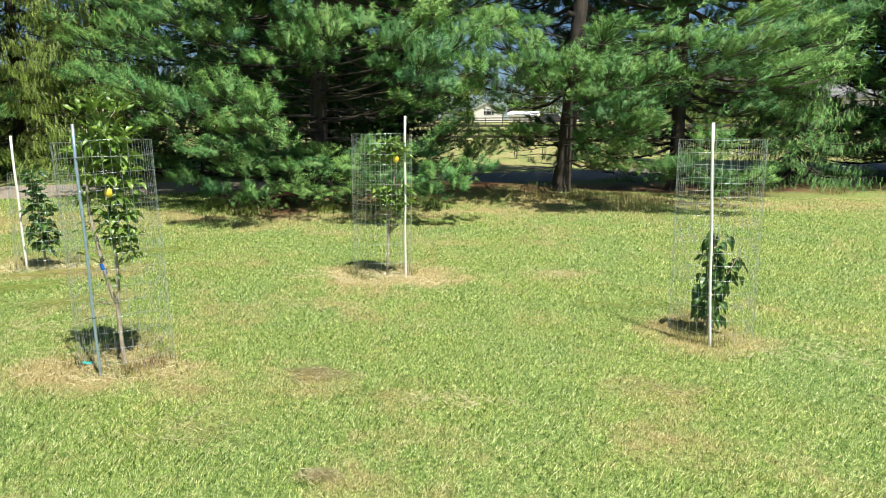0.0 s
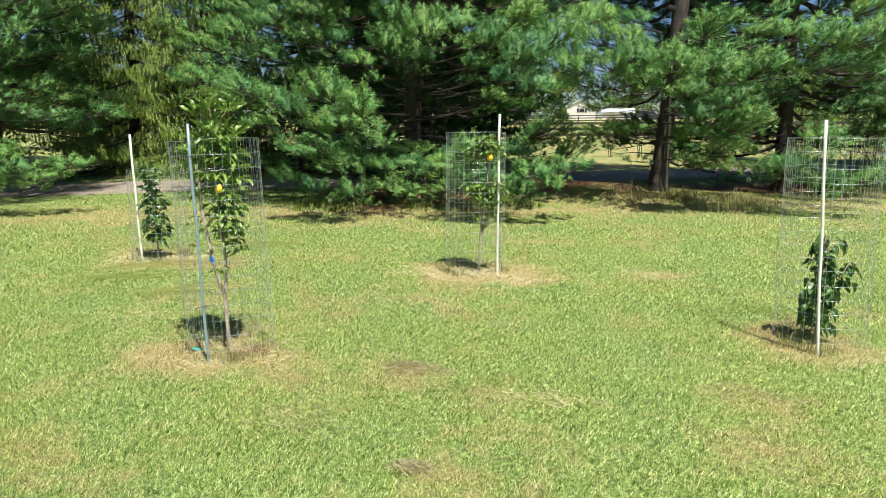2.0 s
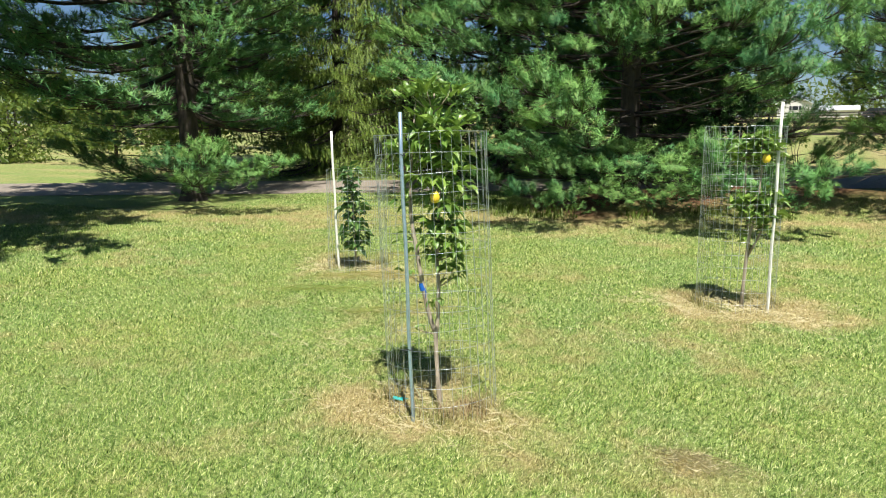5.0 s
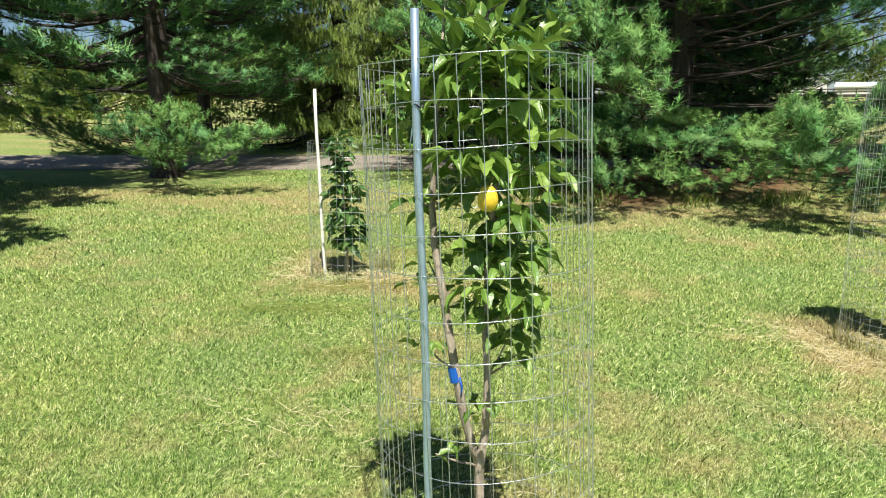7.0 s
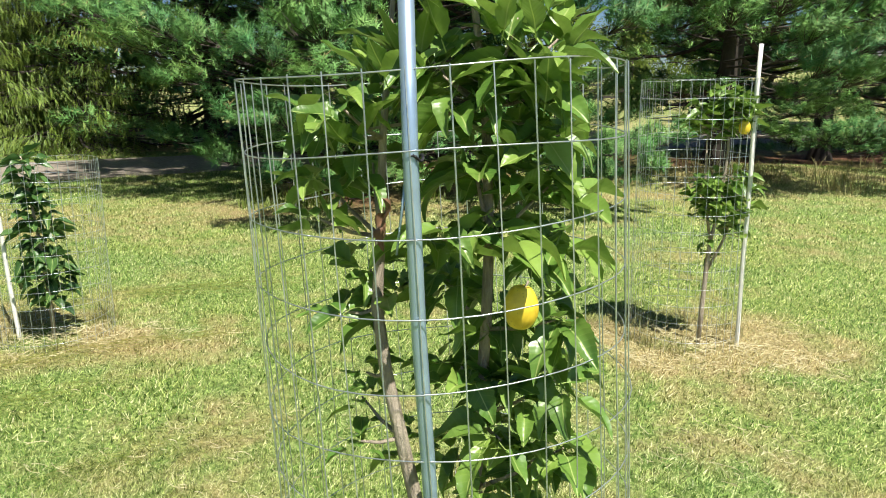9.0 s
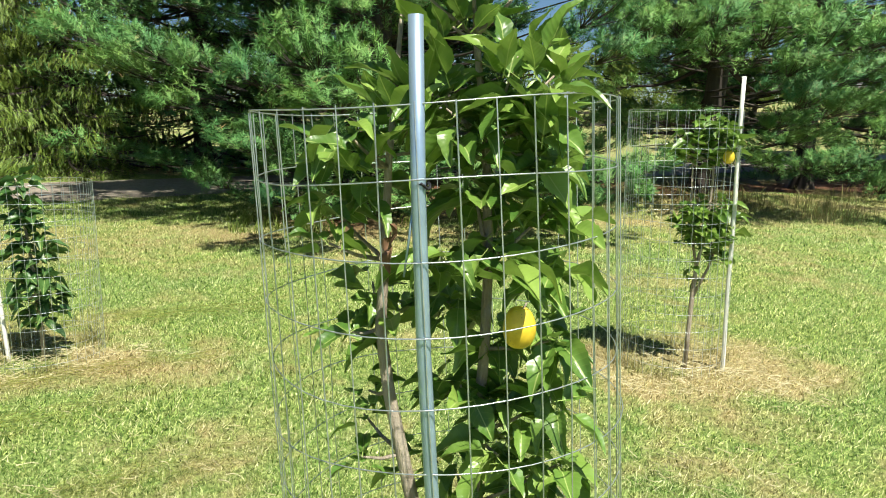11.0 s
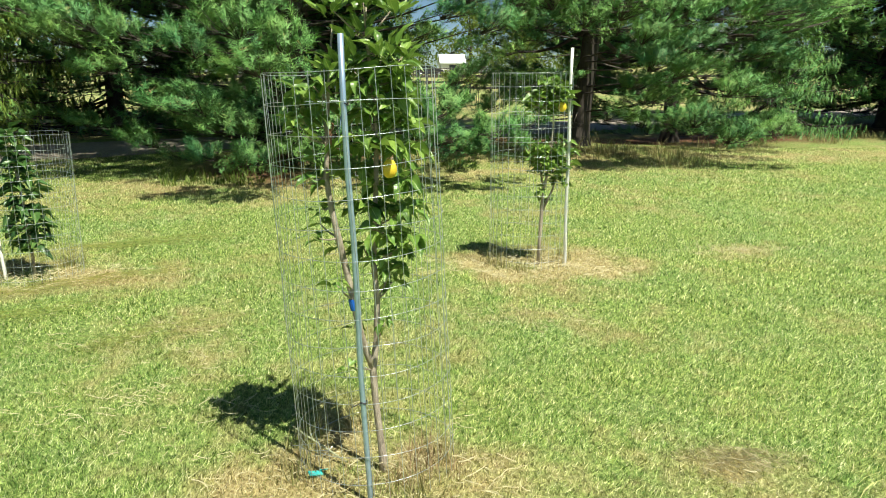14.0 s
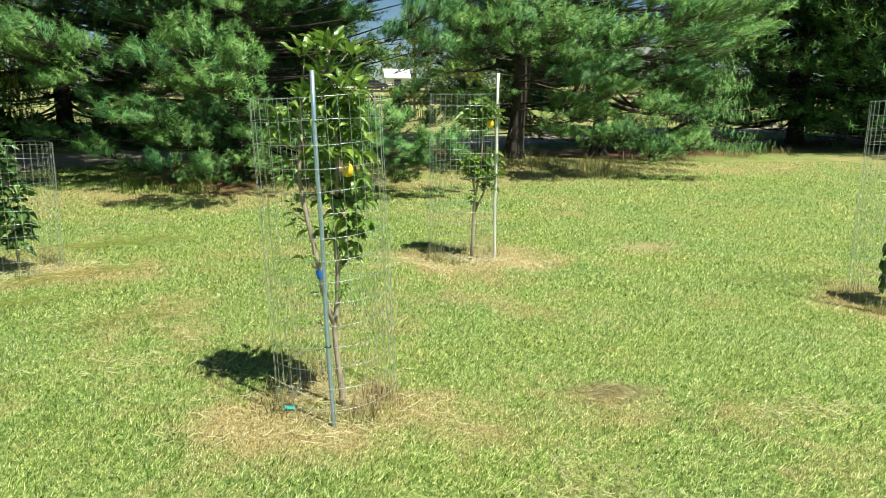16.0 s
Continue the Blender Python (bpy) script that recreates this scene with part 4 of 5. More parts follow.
MAIN_STEM = [(0, 0, -0.05, 0.0165), (-0.004, 0, 0.06, 0.0150), (-0.014, 0.0, 0.17, 0.0130), (-0.028, 0.01, 0.30, 0.0125), (-0.033, 0.015, 0.41, 0.0135), (-0.018, 0.015, 0.52, 0.0115), (-0.012, 0.01, 0.68, 0.0110), (-0.022, 0.01, 0.82, 0.0105), (-0.018, 0.01, 0.95, 0.0095), (-0.008, 0.01, 1.1, 0.009), (-0.004, 0.01, 1.25, 0.008), (-0.012, 0.0, 1.45, 0.0065), (-0.03, 0.0, 1.60, 0.005), (-0.03, 0.0, 1.70, 0.0035)]
LEFT_STEM = [(-0.033, 0.015, 0.41, 0.0115), (-0.055, 0.005, 0.48, 0.0125), (-0.075, -0.005, 0.56, 0.0125), (-0.097, -0.015, 0.69, 0.0130), (-0.117, -0.015, 0.79, 0.0120), (-0.144, -0.01, 0.92, 0.0115), (-0.166, -0.01, 1.03, 0.0105), (-0.180, 0.0, 1.135, 0.0095), (-0.172, 0.0, 1.25, 0.008), (-0.165, 0.0, 1.40, 0.006), (-0.14, 0.0, 1.66, 0.003)]
LEFT_SPURS = ((-0.253, 1.413, 0.053), (-0.208, 1.446, 0.047), (-0.267, 1.336, 0.053), (-0.251, 1.286, 0.041), (-0.187, 1.360, 0.047), (-0.200, 1.200, 0.047), (-0.154, 1.142, 0.053), (-0.231, 1.128, 0.042), (-0.203, 1.019, 0.036), (-0.216, 0.965, 0.037), (-0.210, 0.923, 0.035), (-0.143, 0.892, 0.035), (-0.150, 0.769, 0.032), (-0.099, 0.577, 0.021))
RIGHT_SPURS = ((-0.052, 1.438, 0.070), (0.059, 1.461, 0.058), (0.084, 1.407, 0.058), (0.086, 1.330, 0.058), (-0.028, 1.362, 0.058), (-0.072, 1.260, 0.053), (0.008, 1.272, 0.058), (0.096, 1.239, 0.053), (-0.072, 1.167, 0.053), (0.000, 1.108, 0.053), (0.094, 1.133, 0.054), (-0.047, 1.033, 0.054), (0.038, 1.010, 0.054), (0.098, 1.035, 0.048), (0.114, 0.922, 0.049), (0.016, 0.946, 0.055), (-0.057, 0.867, 0.043), (0.079, 0.869, 0.044), (-0.007, 0.841, 0.037), (0.038, 0.788, 0.044), (0.046, 0.731, 0.039), (0.013, 0.622, 0.026), (-0.129, 0.458, 0.022), (0.047, 1.503, 0.058), (-0.074, 1.491, 0.058))
TOP_SPURS = ((-0.139, 1.687, 0.054), (-0.038, 1.712, 0.069), (0.055, 1.691, 0.059), (-0.064, 1.608, 0.069), (0.030, 1.563, 0.069), (0.096, 1.545, 0.054), (-0.089, 1.511, 0.069), (0.052, 1.470, 0.069), (-0.221, 1.409, 0.054), (-0.161, 1.480, 0.059))
columnar = fruit_tree(-1.965, 3.58, "columnar apple tree with two stems and glossy green leaves", [MAIN_STEM, LEFT_STEM], [], LEAVES, 5)
leafy_spurs(columnar, LEFT_STEM, LEFT_SPURS, LEAVES_BIG, 0, 28, 12, 15)
leafy_spurs(columnar, MAIN_STEM, RIGHT_SPURS, LEAVES_BIG, 12, 32, 20, 16)
leafy_spurs(columnar, MAIN_STEM, TOP_SPURS, LEAVES_TIP, -48, 22, 12, 17)
fruit_tree(-0.70, 6.52, "slim apple tree with leaves in two tiers",
           [[(0, 0, -0.05, 0.016), (0.01, 0, 0.2, 0.014), (0.02, 0, 0.45, 0.014), (0.03, 0, 0.6, 0.012), (0.07, 0, 0.8, 0.008), (0.09, 0, 1.1, 0.007), (0.08, 0, 1.42, 0.004)],
            [(0.02, 0, 0.42, 0.010), (0.10, 0, 0.6, 0.008), (0.19, 0.02, 0.9, 0.004)], [(0.03, 0, 0.6, 0.009), (-0.02, 0, 0.85, 0.007), (-0.03, 0, 1.3, 0.004)]],
           [(0, 0.74, 0.98, 95, 0.12, -15), (1, 0.64, 0.92, 75, 0.07, -20), (2, 0.70, 0.95, 75, 0.08, -15), (0, 1.22, 1.42, 140, 0.12, -20), (2, 1.18, 1.34, 80, 0.09, -15), (0, 0.5, 0.62, 8, 0.06, 10)], LEAVES, 6)
fruit_tree(2.14, 4.74, "short sapling with large dark drooping leaves",
           [[(0, 0, -0.05, 0.012), (0, 0, 0.3, 0.010), (0.01, 0, 0.6, 0.007), (0.015, 0, 0.82, 0.004)], [(0, 0, 0.25, 0.007), (0.12, 0.02, 0.45, 0.005), (0.2, 0.02, 0.62, 0.003)]],
           [(0, 0.14, 0.5, 95, 0.085, 45), (0, 0.5, 0.8, 44, 0.075, 35), (1, 0.35, 0.62, 34, 0.07, 35)], LEAVES_DARK, 8)
fruit_tree(-4.51, 6.47, "narrow apple tree with dense dark leaves in a low cage",
           [[(0, 0, -0.05, 0.013), (0, 0, 0.2, 0.012), (-0.02, 0, 0.6, 0.010), (-0.07, 0, 1.08, 0.004)]],
           [(0, 0.22, 0.55, 95, 0.10, 10), (0, 0.5, 0.85, 85, 0.085, 0), (0, 0.8, 1.08, 60, 0.055, -15)], LEAVES_DARK, 10)


def apple(x, y, z, r, label):
    bm = bmesh.new()
    rings, seg = 14, 20
    prof = []
    for i in range(rings + 1):
        a = math.pi * i / rings
        rr = r * math.sin(a) * (1 - 0.10 * math.cos(a))
        zz = r * 1.38 * math.cos(a) * (1 - 0.22 * math.exp(-((a) / 0.35) ** 2) - 0.14 * math.exp(-((math.pi - a) / 0.3) ** 2))
        prof.append((rr, zz))
    vs = [[bm.verts.new((p[0] * math.cos(t) * (1 + 0.02 * math.cos(5 * t)), p[0] * math.sin(t) * (1 + 0.02 * math.cos(5 * t)), p[1])) for t in np.linspace(0, 2 * math.pi, seg, endpoint=False)] for p in prof[1:-1]]
    top, bot = bm.verts.new((0, 0, prof[0][1])), bm.verts.new((0, 0, prof[-1][1]))
    for j in range(seg):
        k2 = (j + 1) % seg
        bm.faces.new((top, vs[0][j], vs[0][k2]))
        bm.faces.new((bot, vs[-1][k2], vs[-1][j]))
        for i in range(len(vs) - 1):
            bm.faces.new((vs[i][j], vs[i + 1][j], vs[i + 1][k2], vs[i][k2]))
    t = thing("apple", x, y, z, label, "apple", "apples on the fruit trees")
    part("skin", bm, M_APPLE, t, "", True)
    tube("stalk", [(0, 0, r * 0.75), (0.004, 0, r * 1.05), (0.01, 0.0, r * 1.5)], [0.0022, 0.0018, 0.0018], M_APPLEBARK, t, 5)
    return t


apple(-1.927, 3.46, 1.182, 0.0245, "ripe yellow apple hanging among the leaves")
apple(-0.575, 6.40, 1.30, 0.030, "small ripe yellow apple on the slim tree")

# ---------------------------------------------------------------- ties, tags and clippings on the lawn
c1 = G(-2.02, 3.37)
tie = thing("cable_tie", -2.03, 3.372, float(c1) + 0.385, "black plastic tie round the conduit stake", "tie")
bm = bmesh.new()
tube_bm(bm, [(0.012 * math.cos(a), 0.012 * math.sin(a), 0.002 * math.sin(2 * a)) for a in np.linspace(0, 6.4, 14)], [0.003] * 14, 5)
part("loop", bm, M_TIE, tie)
tube("tail", [(-0.01, -0.008, 0), (-0.03, -0.02, -0.004), (-0.05, -0.022, -0.012)], [0.002, 0.002, 0.001], M_TIE, tie, 4)
tie = thing("wire_tie", -2.066, 3.37, 1.395, "dark twisted wire tie binding cage to stake", "tie")
bm = bmesh.new()
tube_bm(bm, [(0.012 * math.cos(a), 0.012 * math.sin(a), 0.004 * math.sin(3 * a)) for a in np.linspace(0, 12.6, 26)], [0.0018] * 26, 4)
part("loop", bm, M_TIE, tie)
tube("tail", [(-0.008, 0.0, -0.01), (-0.014, -0.004, -0.06), (-0.022, -0.004, -0.12)], [0.0018, 0.0018, 0.0014], M_CONDUIT, tie, 4)

tape = thing("grafting_tape", -2.060, 3.562, 0.682, "bright blue tape wound round the apple stem", "tape")
bm = bmesh.new()
tube_bm(bm, [(0, 0, -0.02), (-0.004, -0.001, 0.0), (-0.008, -0.002, 0.02)], [0.0138, 0.0146, 0.0138], 10)
part("wrap", bm, M_BLUE, tape)
tube("loose_end", [(0.012, 0.0, -0.005), (0.022, -0.004, -0.03), (0.020, -0.004, -0.06)], [0.004, 0.003, 0.002], M_BLUE, tape, 4)
tag = thing("plant_tag", -2.23, 3.56, float(G(-2.23, 3.56)), "small teal plastic plant tag on the ground", "tag")
bm = box_bm(bmesh.new(), -0.03, 0.03, -0.012, 0.012, 0.012, 0.02)
bmesh.ops.rotate(bm, verts=bm.verts, cent=(0, 0, 0), matrix=Euler((0.35, 0.3, 0.6)).to_matrix())
bmesh.ops.bevel(bm, geom=bm.edges[:], offset=0.002, segments=1, affect='EDGES')
part("blade", bm, M_TEAL, tag)
part("stem", tube_bm(bmesh.new(), [(0.02, 0.01, 0.02), (0.04, 0.03, 0.01), (0.05, 0.05, 0.0)], [0.003, 0.003, 0.002], 4), M_TEAL, tag)

dead = thing("dead_leaf", -2.115, 3.45, 1.335, "curled brown dead leaf on the apple tree", "leaf")
for k in range(3):
    lm = leaf_mesh("withered_leaf", 0.032, 0.018, M_DEAD, 0.9, 0.5, 80 + k)
    link("withered_blade", lm, dead, pose(0, 0, -0.02 * k, 0, 0, 120 * k) @ pose(0, 0, 0, 0, 65, 0))


stick = thing("bare_stick", -2.22, 3.72, float(G(-2.22, 3.72)), "pale green bare stick leaning against the wire cage", "stick")
tube("shaft", [(-0.12, 0.10, 0.085), (-0.05, 0.04, 0.062), (0.02, -0.02, 0.045), (0.11, -0.09, 0.012)], [0.003, 0.0038, 0.004, 0.0035], M_STICK, stick, 6)
tube("side_twig", [(-0.02, 0.012, 0.053), (-0.04, 0.05, 0.07), (-0.045, 0.08, 0.10)], [0.0022, 0.0016, 0.001], M_STICK, stick, 4)
bent = thing("loose_wire", -2.24, 3.60, float(G(-2.24, 3.60)), "loose bent galvanised wire ends at the cage's foot", "wire")
for k in range(5):
    a = 0.7 * k
    tube("wire_end", [(0.03 * math.cos(a), 0.03 * math.sin(a), -0.01), (0.03 * math.cos(a) + 0.012, 0.03 * math.sin(a), 0.06 + 0.02 * (k % 3)), (0.08 * math.cos(2 * a), 0.05 * math.sin(2 * a), 0.10 + 0.03 * (k % 2))], 0.0014, M_WIRE, bent, 4)


def straw_pile(x, y, rx, ry, count, h, seed, label, mat=None):
    """Loose dry clippings lying on the lawn."""
    rng = np.random.RandomState(seed)
    r, a = np.sqrt(rng.rand(count)), rng.uniform(0, 2 * math.pi, count)
    r = r ** 1.2 * (1 + 0.35 * np.sin(3 * a + seed) + 0.2 * np.sin(7 * a + 2 * seed))
    px, py = x + r * np.cos(a) * rx, y + r * np.sin(a) * ry
    z = turf(px, py) + 0.025 + h * np.clip(1 - r ** 2, 0, 1) * rng.rand(count)
    az = rng.normal(0.3 * seed, 0.9, count)
    ln = rng.uniform(0.02, 0.09, count)
    bend = rng.uniform(-0.03, 0.03, count)
    dx, dy = np.cos(az), np.sin(az)
    w = rng.uniform(0.0004, 0.0008, count)
    lift = rng.uniform(-0.012, 0.02, count)
    V = np.empty((count, 10, 3))
    for i, u in enumerate((-0.5, -0.25, 0.0, 0.25, 0.5)):
        cx, cy = px + dx * ln * u - dy * bend * (1 - 4 * u * u), py + dy * ln * u + dx * bend * (1 - 4 * u * u)
        cz = np.maximum(z + lift * (2 * u), turf(cx, cy) + 0.004)
        V[:, 2 * i] = np.stack([cx - dy * w, cy + dx * w, cz], 1)
        V[:, 2 * i + 1] = np.stack([cx + dy * w, cy - dx * w, cz + 0.002], 1)
    q = np.arange(count)[:, None] * 10
    F = np.concatenate([q + [2 * i, 2 * i + 1, 2 * i + 3, 2 * i + 2] for i in range(4)])
    tagged(new("grass_clippings", arrays("grass_clippings", V.reshape(-1, 3), F, [mat or M_STRAW])), label, "clippings", kind="stuff")


straw_pile(-0.60, 3.46, 0.20, 0.11, 560, 0.040, 1, "small heap of dry straw clippings on the lawn")
straw_pile(1.52, 3.46, 0.34, 0.16, 240, 0.015, 2, "thin scatter of pale grass clippings")
straw_pile(-0.23, 2.14, 0.11, 0.055, 320, 0.014, 3, "bleached clump of dry grass")
straw_pile(-1.02, 2.58, 0.35, 0.28, 300, 0.015, 4, "dry grass clippings scattered on turf")
straw_pile(-1.04, 5.23, 0.5, 0.3, 123, 0.012, 5, "straw scattered before the slim tree's cage")
straw_pile(-3.3, 5.1, 1.2, 0.6, 240, 0.02, 6, "long yellowed grass clippings raked in rows")
straw_pile(-3.0, 4.2, 0.9, 0.35, 110, 0.015, 12, "loose yellowed clippings near the leafy tree")
straw_pile(1.05, 6.72, 0.5, 0.16, 152, 0.025, 7, "short row of dry clippings")
straw_pile(0.30, 3.15, 0.34, 0.12, 104, 0.012, 8, "pale clippings lying flat on the grass")
straw_pile(2.9, 4.3, 0.8, 0.3, 190, 0.012, 9, "pale clippings beside the sapling")
straw_pile(-2.02, 3.55, 0.62, 0.46, 330, 0.008, 10, "dead straw round the foot of the leafy tree")
straw_pile(-0.75, 6.4, 0.9, 0.45, 620, 0.012, 11, "dead straw ring round the slim tree")
straw_pile(-4.5, 6.4, 0.8, 0.4, 450, 0.012, 13, "dead straw ring round the low cage")


def long_clippings(x, y, count, spread, turn, seed, label):
    """Long limp grass stems raked into a loose row."""
    rng = np.random.RandomState(seed)
    bm = bmesh.new()
    for k in range(int(count * 1.7)):
        u = rng.uniform(-1, 1) * spread
        cx, cy = x + math.cos(turn) * u + rng.normal() * 0.07, y + math.sin(turn) * u + rng.normal() * 0.07
        az, ln, bend = turn + rng.normal() * 0.34, rng.uniform(0.15, 0.5), rng.uniform(-0.08, 0.08)
        w, hump = rng.uniform(0.0009, 0.0022), rng.uniform(0.0, 0.03)
        side = []
        for q in np.linspace(-0.5, 0.5, 7):
            px = cx + math.cos(az) * ln * q - math.sin(az) * bend * (1 - 4 * q * q)
            py = cy + math.sin(az) * ln * q + math.cos(az) * bend * (1 - 4 * q * q)
            pz = float(turf(px, py)) + 0.024 + hump * (1 - 4 * q * q)
            ww = w * (1.2 - abs(q) * 1.6)
            side.append((bm.verts.new((px - math.sin(az) * ww, py + math.cos(az) * ww, pz)), bm.verts.new((px + math.sin(az) * ww, py - math.cos(az) * ww, pz + 0.002))))
        for a, b2 in zip(side, side[1:]):
            bm.faces.new((a[0], a[1], b2[1], b2[0]))
    me = bpy.data.meshes.new("grass_clippings")
    bm.to_mesh(me)
    bm.free()
    me.materials.append(M_STEM)
    tagged(new("grass_clippings", me), label, "clippings", kind="stuff")


M_STEM = foliage("limp_grass_stem", (0.46, 0.54, 0.13), (0.62, 0.64, 0.22), (0.78, 0.72, 0.38), 0.6, 0.1, 0.3, False, 3.0)
long_clippings(-3.35, 5.10, 34, 0.35, 0.60, 1, "long yellow-green grass stems lying on the lawn")
long_clippings(-4.05, 6.25, 70, 0.65, 0.57, 2, "raked row of long yellowed grass stems")
long_clippings(-3.9, 7.42, 60, 0.6, 0.25, 3, "far row of long yellow grass stems")
long_clippings(-4.2, 5.55, 40, 0.4, 0.5, 4, "loose long grass stems before the low cage")
long_clippings(1.7, 5.45, 26, 0.5, 0.05, 5, "pale grass stems strewn between the cages")
long_clippings(-0.09, 3.15, 12, 0.12, 0.1, 6, "small pale clump of limp grass")


def tuft(name, x, y, count, radius, height, width, seed, label, mat, category="grass"):
    """Upright unmown blades."""
    rng = np.random.RandomState(seed)
    r, a = radius * np.sqrt(rng.rand(count)), rng.uniform(0, 2 * math.pi, count)
    px, py = x + r * np.cos(a), y + r * np.sin(a)
    z = turf(px, py) - 0.004
    az = rng.uniform(0, 2 * math.pi, count)
    h = height * rng.uniform(0.4, 1.1, count)
    lean = h * rng.uniform(0.1, 1.3, count)
    w = width * rng.uniform(0.5, 1.2, count)
    V = np.empty((count, 5, 3))
    for i, (u, ww) in enumerate(((0, 1), (0.55, 0.85))):
        for k, sd in enumerate((-1, 1)):
            V[:, 2 * i + k] = np.stack([px + np.cos(az) * lean * u * u - sd * np.sin(az) * w * ww / 2, py + np.sin(az) * lean * u * u + sd * np.cos(az) * w * ww / 2, z + h * u], 1)
    V[:, 4] = np.stack([px + np.cos(az) * lean, py + np.sin(az) * lean, z + h * 0.92], 1)
    q = np.arange(count)[:, None] * 5
    F = np.concatenate([q + [0, 1, 3], q + [0, 3, 2], q + [2, 3, 4]])
    tagged(new(name, arrays(name, V.reshape(-1, 3), F, [mat])), label, category, kind="stuff")


for k, (cx, cy) in enumerate(((-2.02, 3.66), (-0.76, 6.62), (2.17, 4.77), (-4.5, 6.5))):
    rng = np.random.RandomState(100 + k)
    for q in range(5):
        a = rng.uniform(0, 6.28)
        tuft("grass_tuft", cx + 0.30 * math.cos(a), cy + 0.30 * math.sin(a), 45, 0.09, 0.14, 0.004, 110 + 10 * k + q, "unmown grass tuft along the foot of a cage", M_WEED)
for k, (dx, dy, n, h) in enumerate(((0.13, -0.12, 70, 0.10), (0.20, 0.02, 60, 0.13), (0.05, -0.20, 50, 0.08), (-0.10, -0.15, 40, 0.08), (0.24, -0.10, 45, 0.10))):
    tuft("dry_weed", -1.985 + dx, 3.655 + dy, n, 0.09, h, 0.0035, 500 + k, "withered brown weeds inside the wire cage", M_DRYWEED, "weeds")
rng = np.random.RandomState(55)
for k in range(14):
    tuft("weed_clump", rng.uniform(0.9, 3.4), rng.uniform(11.9, 12.9), 60, 0.35, rng.uniform(0.15, 0.42), 0.008, 200 + k, "tall dry weeds at the pine's foot", M_WEED, "weeds")
for k in range(14):
    x = rng.uniform(4, 10)
    tuft("weed_clump", x, 14.4 + 0.42 * (x - 4) + rng.uniform(-0.4, 0.4), 45, 0.45, rng.uniform(0.12, 0.28), 0.010, 240 + k, "rough grass along the shaded drive edge", M_WEED, "weeds")
for k in range(26):
    x = rng.uniform(2.5, 14)
    tuft("weed_clump", x, 16.6 + 0.47 * x + rng.uniform(-0.7, 0.1), 70, 0.5, rng.uniform(0.14, 0.3), 0.010, 300 + k, "tall dark green weeds along the drive", M_BROAD, "weeds")
for k in range(10):
    tuft("ground_plant", rng.uniform(-5, -0.3), rng.uniform(10.9, 11.8), 60, 0.3, rng.uniform(0.12, 0.25), 0.02, 270 + k, "leafy weeds in the pine's shade", M_BROAD, "weeds")

# ---------------------------------------------------------------- distance


def leaf_cloud(rng, centres, radii, per, size):
    """Leaf-sized triangles scattered through clumps."""
    V = []
    for c, r in zip(centres, radii):
        d = rng.normal(size=(per, 3))
        d /= np.linalg.norm(d, axis=1)[:, None]
        p = c + d * r * (0.55 + 0.5 * rng.rand(per, 1)) * [1, 1, 0.8]
        a, b2 = rng.normal(size=(per, 3)) * size, rng.normal(size=(per, 3)) * size
        V.append(np.stack([p, p + a, p + b2], 1).reshape(-1, 3))
    return np.concatenate(V)


def broadleaf(x, y, height, reach, seed, label, mat=None, low=0.25, per=110, clumps=26, name="broadleaf_tree"):
    rng = np.random.RandomState(seed)
    z = float(G(x, y)) if math.hypot(x, y) < 200 else 5.2
    z = min(z, 5.3)
    t = thing(name, x, y, z, label, "tree")
    tube("trunk", [(0, 0, -0.2), (0.03 * height, 0, height * 0.35), (0, 0.02 * height, height * 0.85)], [height * 0.03, height * 0.022, height * 0.006], M_BARK, t, 7)
    C = []
    for k in range(clumps):
        u = low + (1 - low) * rng.rand()
        rr = reach * math.sin(math.pi * min(0.97, 0.18 + 0.8 * (u - low) / (1 - low))) * rng.uniform(0.3, 1.0)
        a = rng.uniform(0, 6.28)
        C.append((rr * math.cos(a), rr * math.sin(a), height * u * 0.95))
        if k % 4 == 0:
            tube("limb", [(0, 0, height * u * 0.55), (rr * 0.5 * math.cos(a), rr * 0.5 * math.sin(a), height * u * 0.8), C[-1]], [height * 0.010, height * 0.007, height * 0.003], M_BARK, t, 4)
    V = leaf_cloud(rng, np.array(C), reach * rng.uniform(0.22, 0.42, clumps), per, 0.045 * reach)
    link("crown", arrays("crown", V, np.arange(len(V)).reshape(-1, 3), [mat or M_BROAD]), t)
    return t


rng = np.random.RandomState(77)
for k in range(9):
    x = -19 - 4.6 * k + rng.uniform(-1, 1)
    broadleaf(x, 27 + rng.uniform(-3, 4) + 0.2 * k, rng.uniform(4, 7), rng.uniform(2.4, 3.4), 300 + k, "yellow-green broadleaf tree across the drive", low=0.05)
for x, y, h, r in ((-27, 66, 8, 4), (-18, 70, 9, 4.5), (-11.5, 72, 8, 4), (13, 78, 8, 4), (19, 70, 6, 3.5), (26, 74, 9, 4.5), (58, 70, 10, 5), (70, 66, 10, 5)):
    broadleaf(x, y, h, r, 320 + int(x), "broadleaf tree beyond the paddock fence", low=0.12)
for x, y, h, r in ((-13.6, 23.0, 2.4, 1.7), (-16.4, 21.0, 2.7, 1.9), (-20.0, 19.6, 2.5, 1.9), (-24.0, 18.8, 2.8, 2.1), (-28.5, 17.5, 2.6, 2.0)):
    broadleaf(x, y, h, r, 460 + int(-x), "yellow-green shrub beside the gravel drive", low=0.02, name="shrub_tree")
for x, y, h, r in ((10.2, 62, 6.2, 2.8), (14.5, 58, 4.6, 2.6)):
    broadleaf(x, y, h, r, 420 + int(x), "yellow-green shrub beyond the paddock fence", low=0.02, name="shrub_tree")
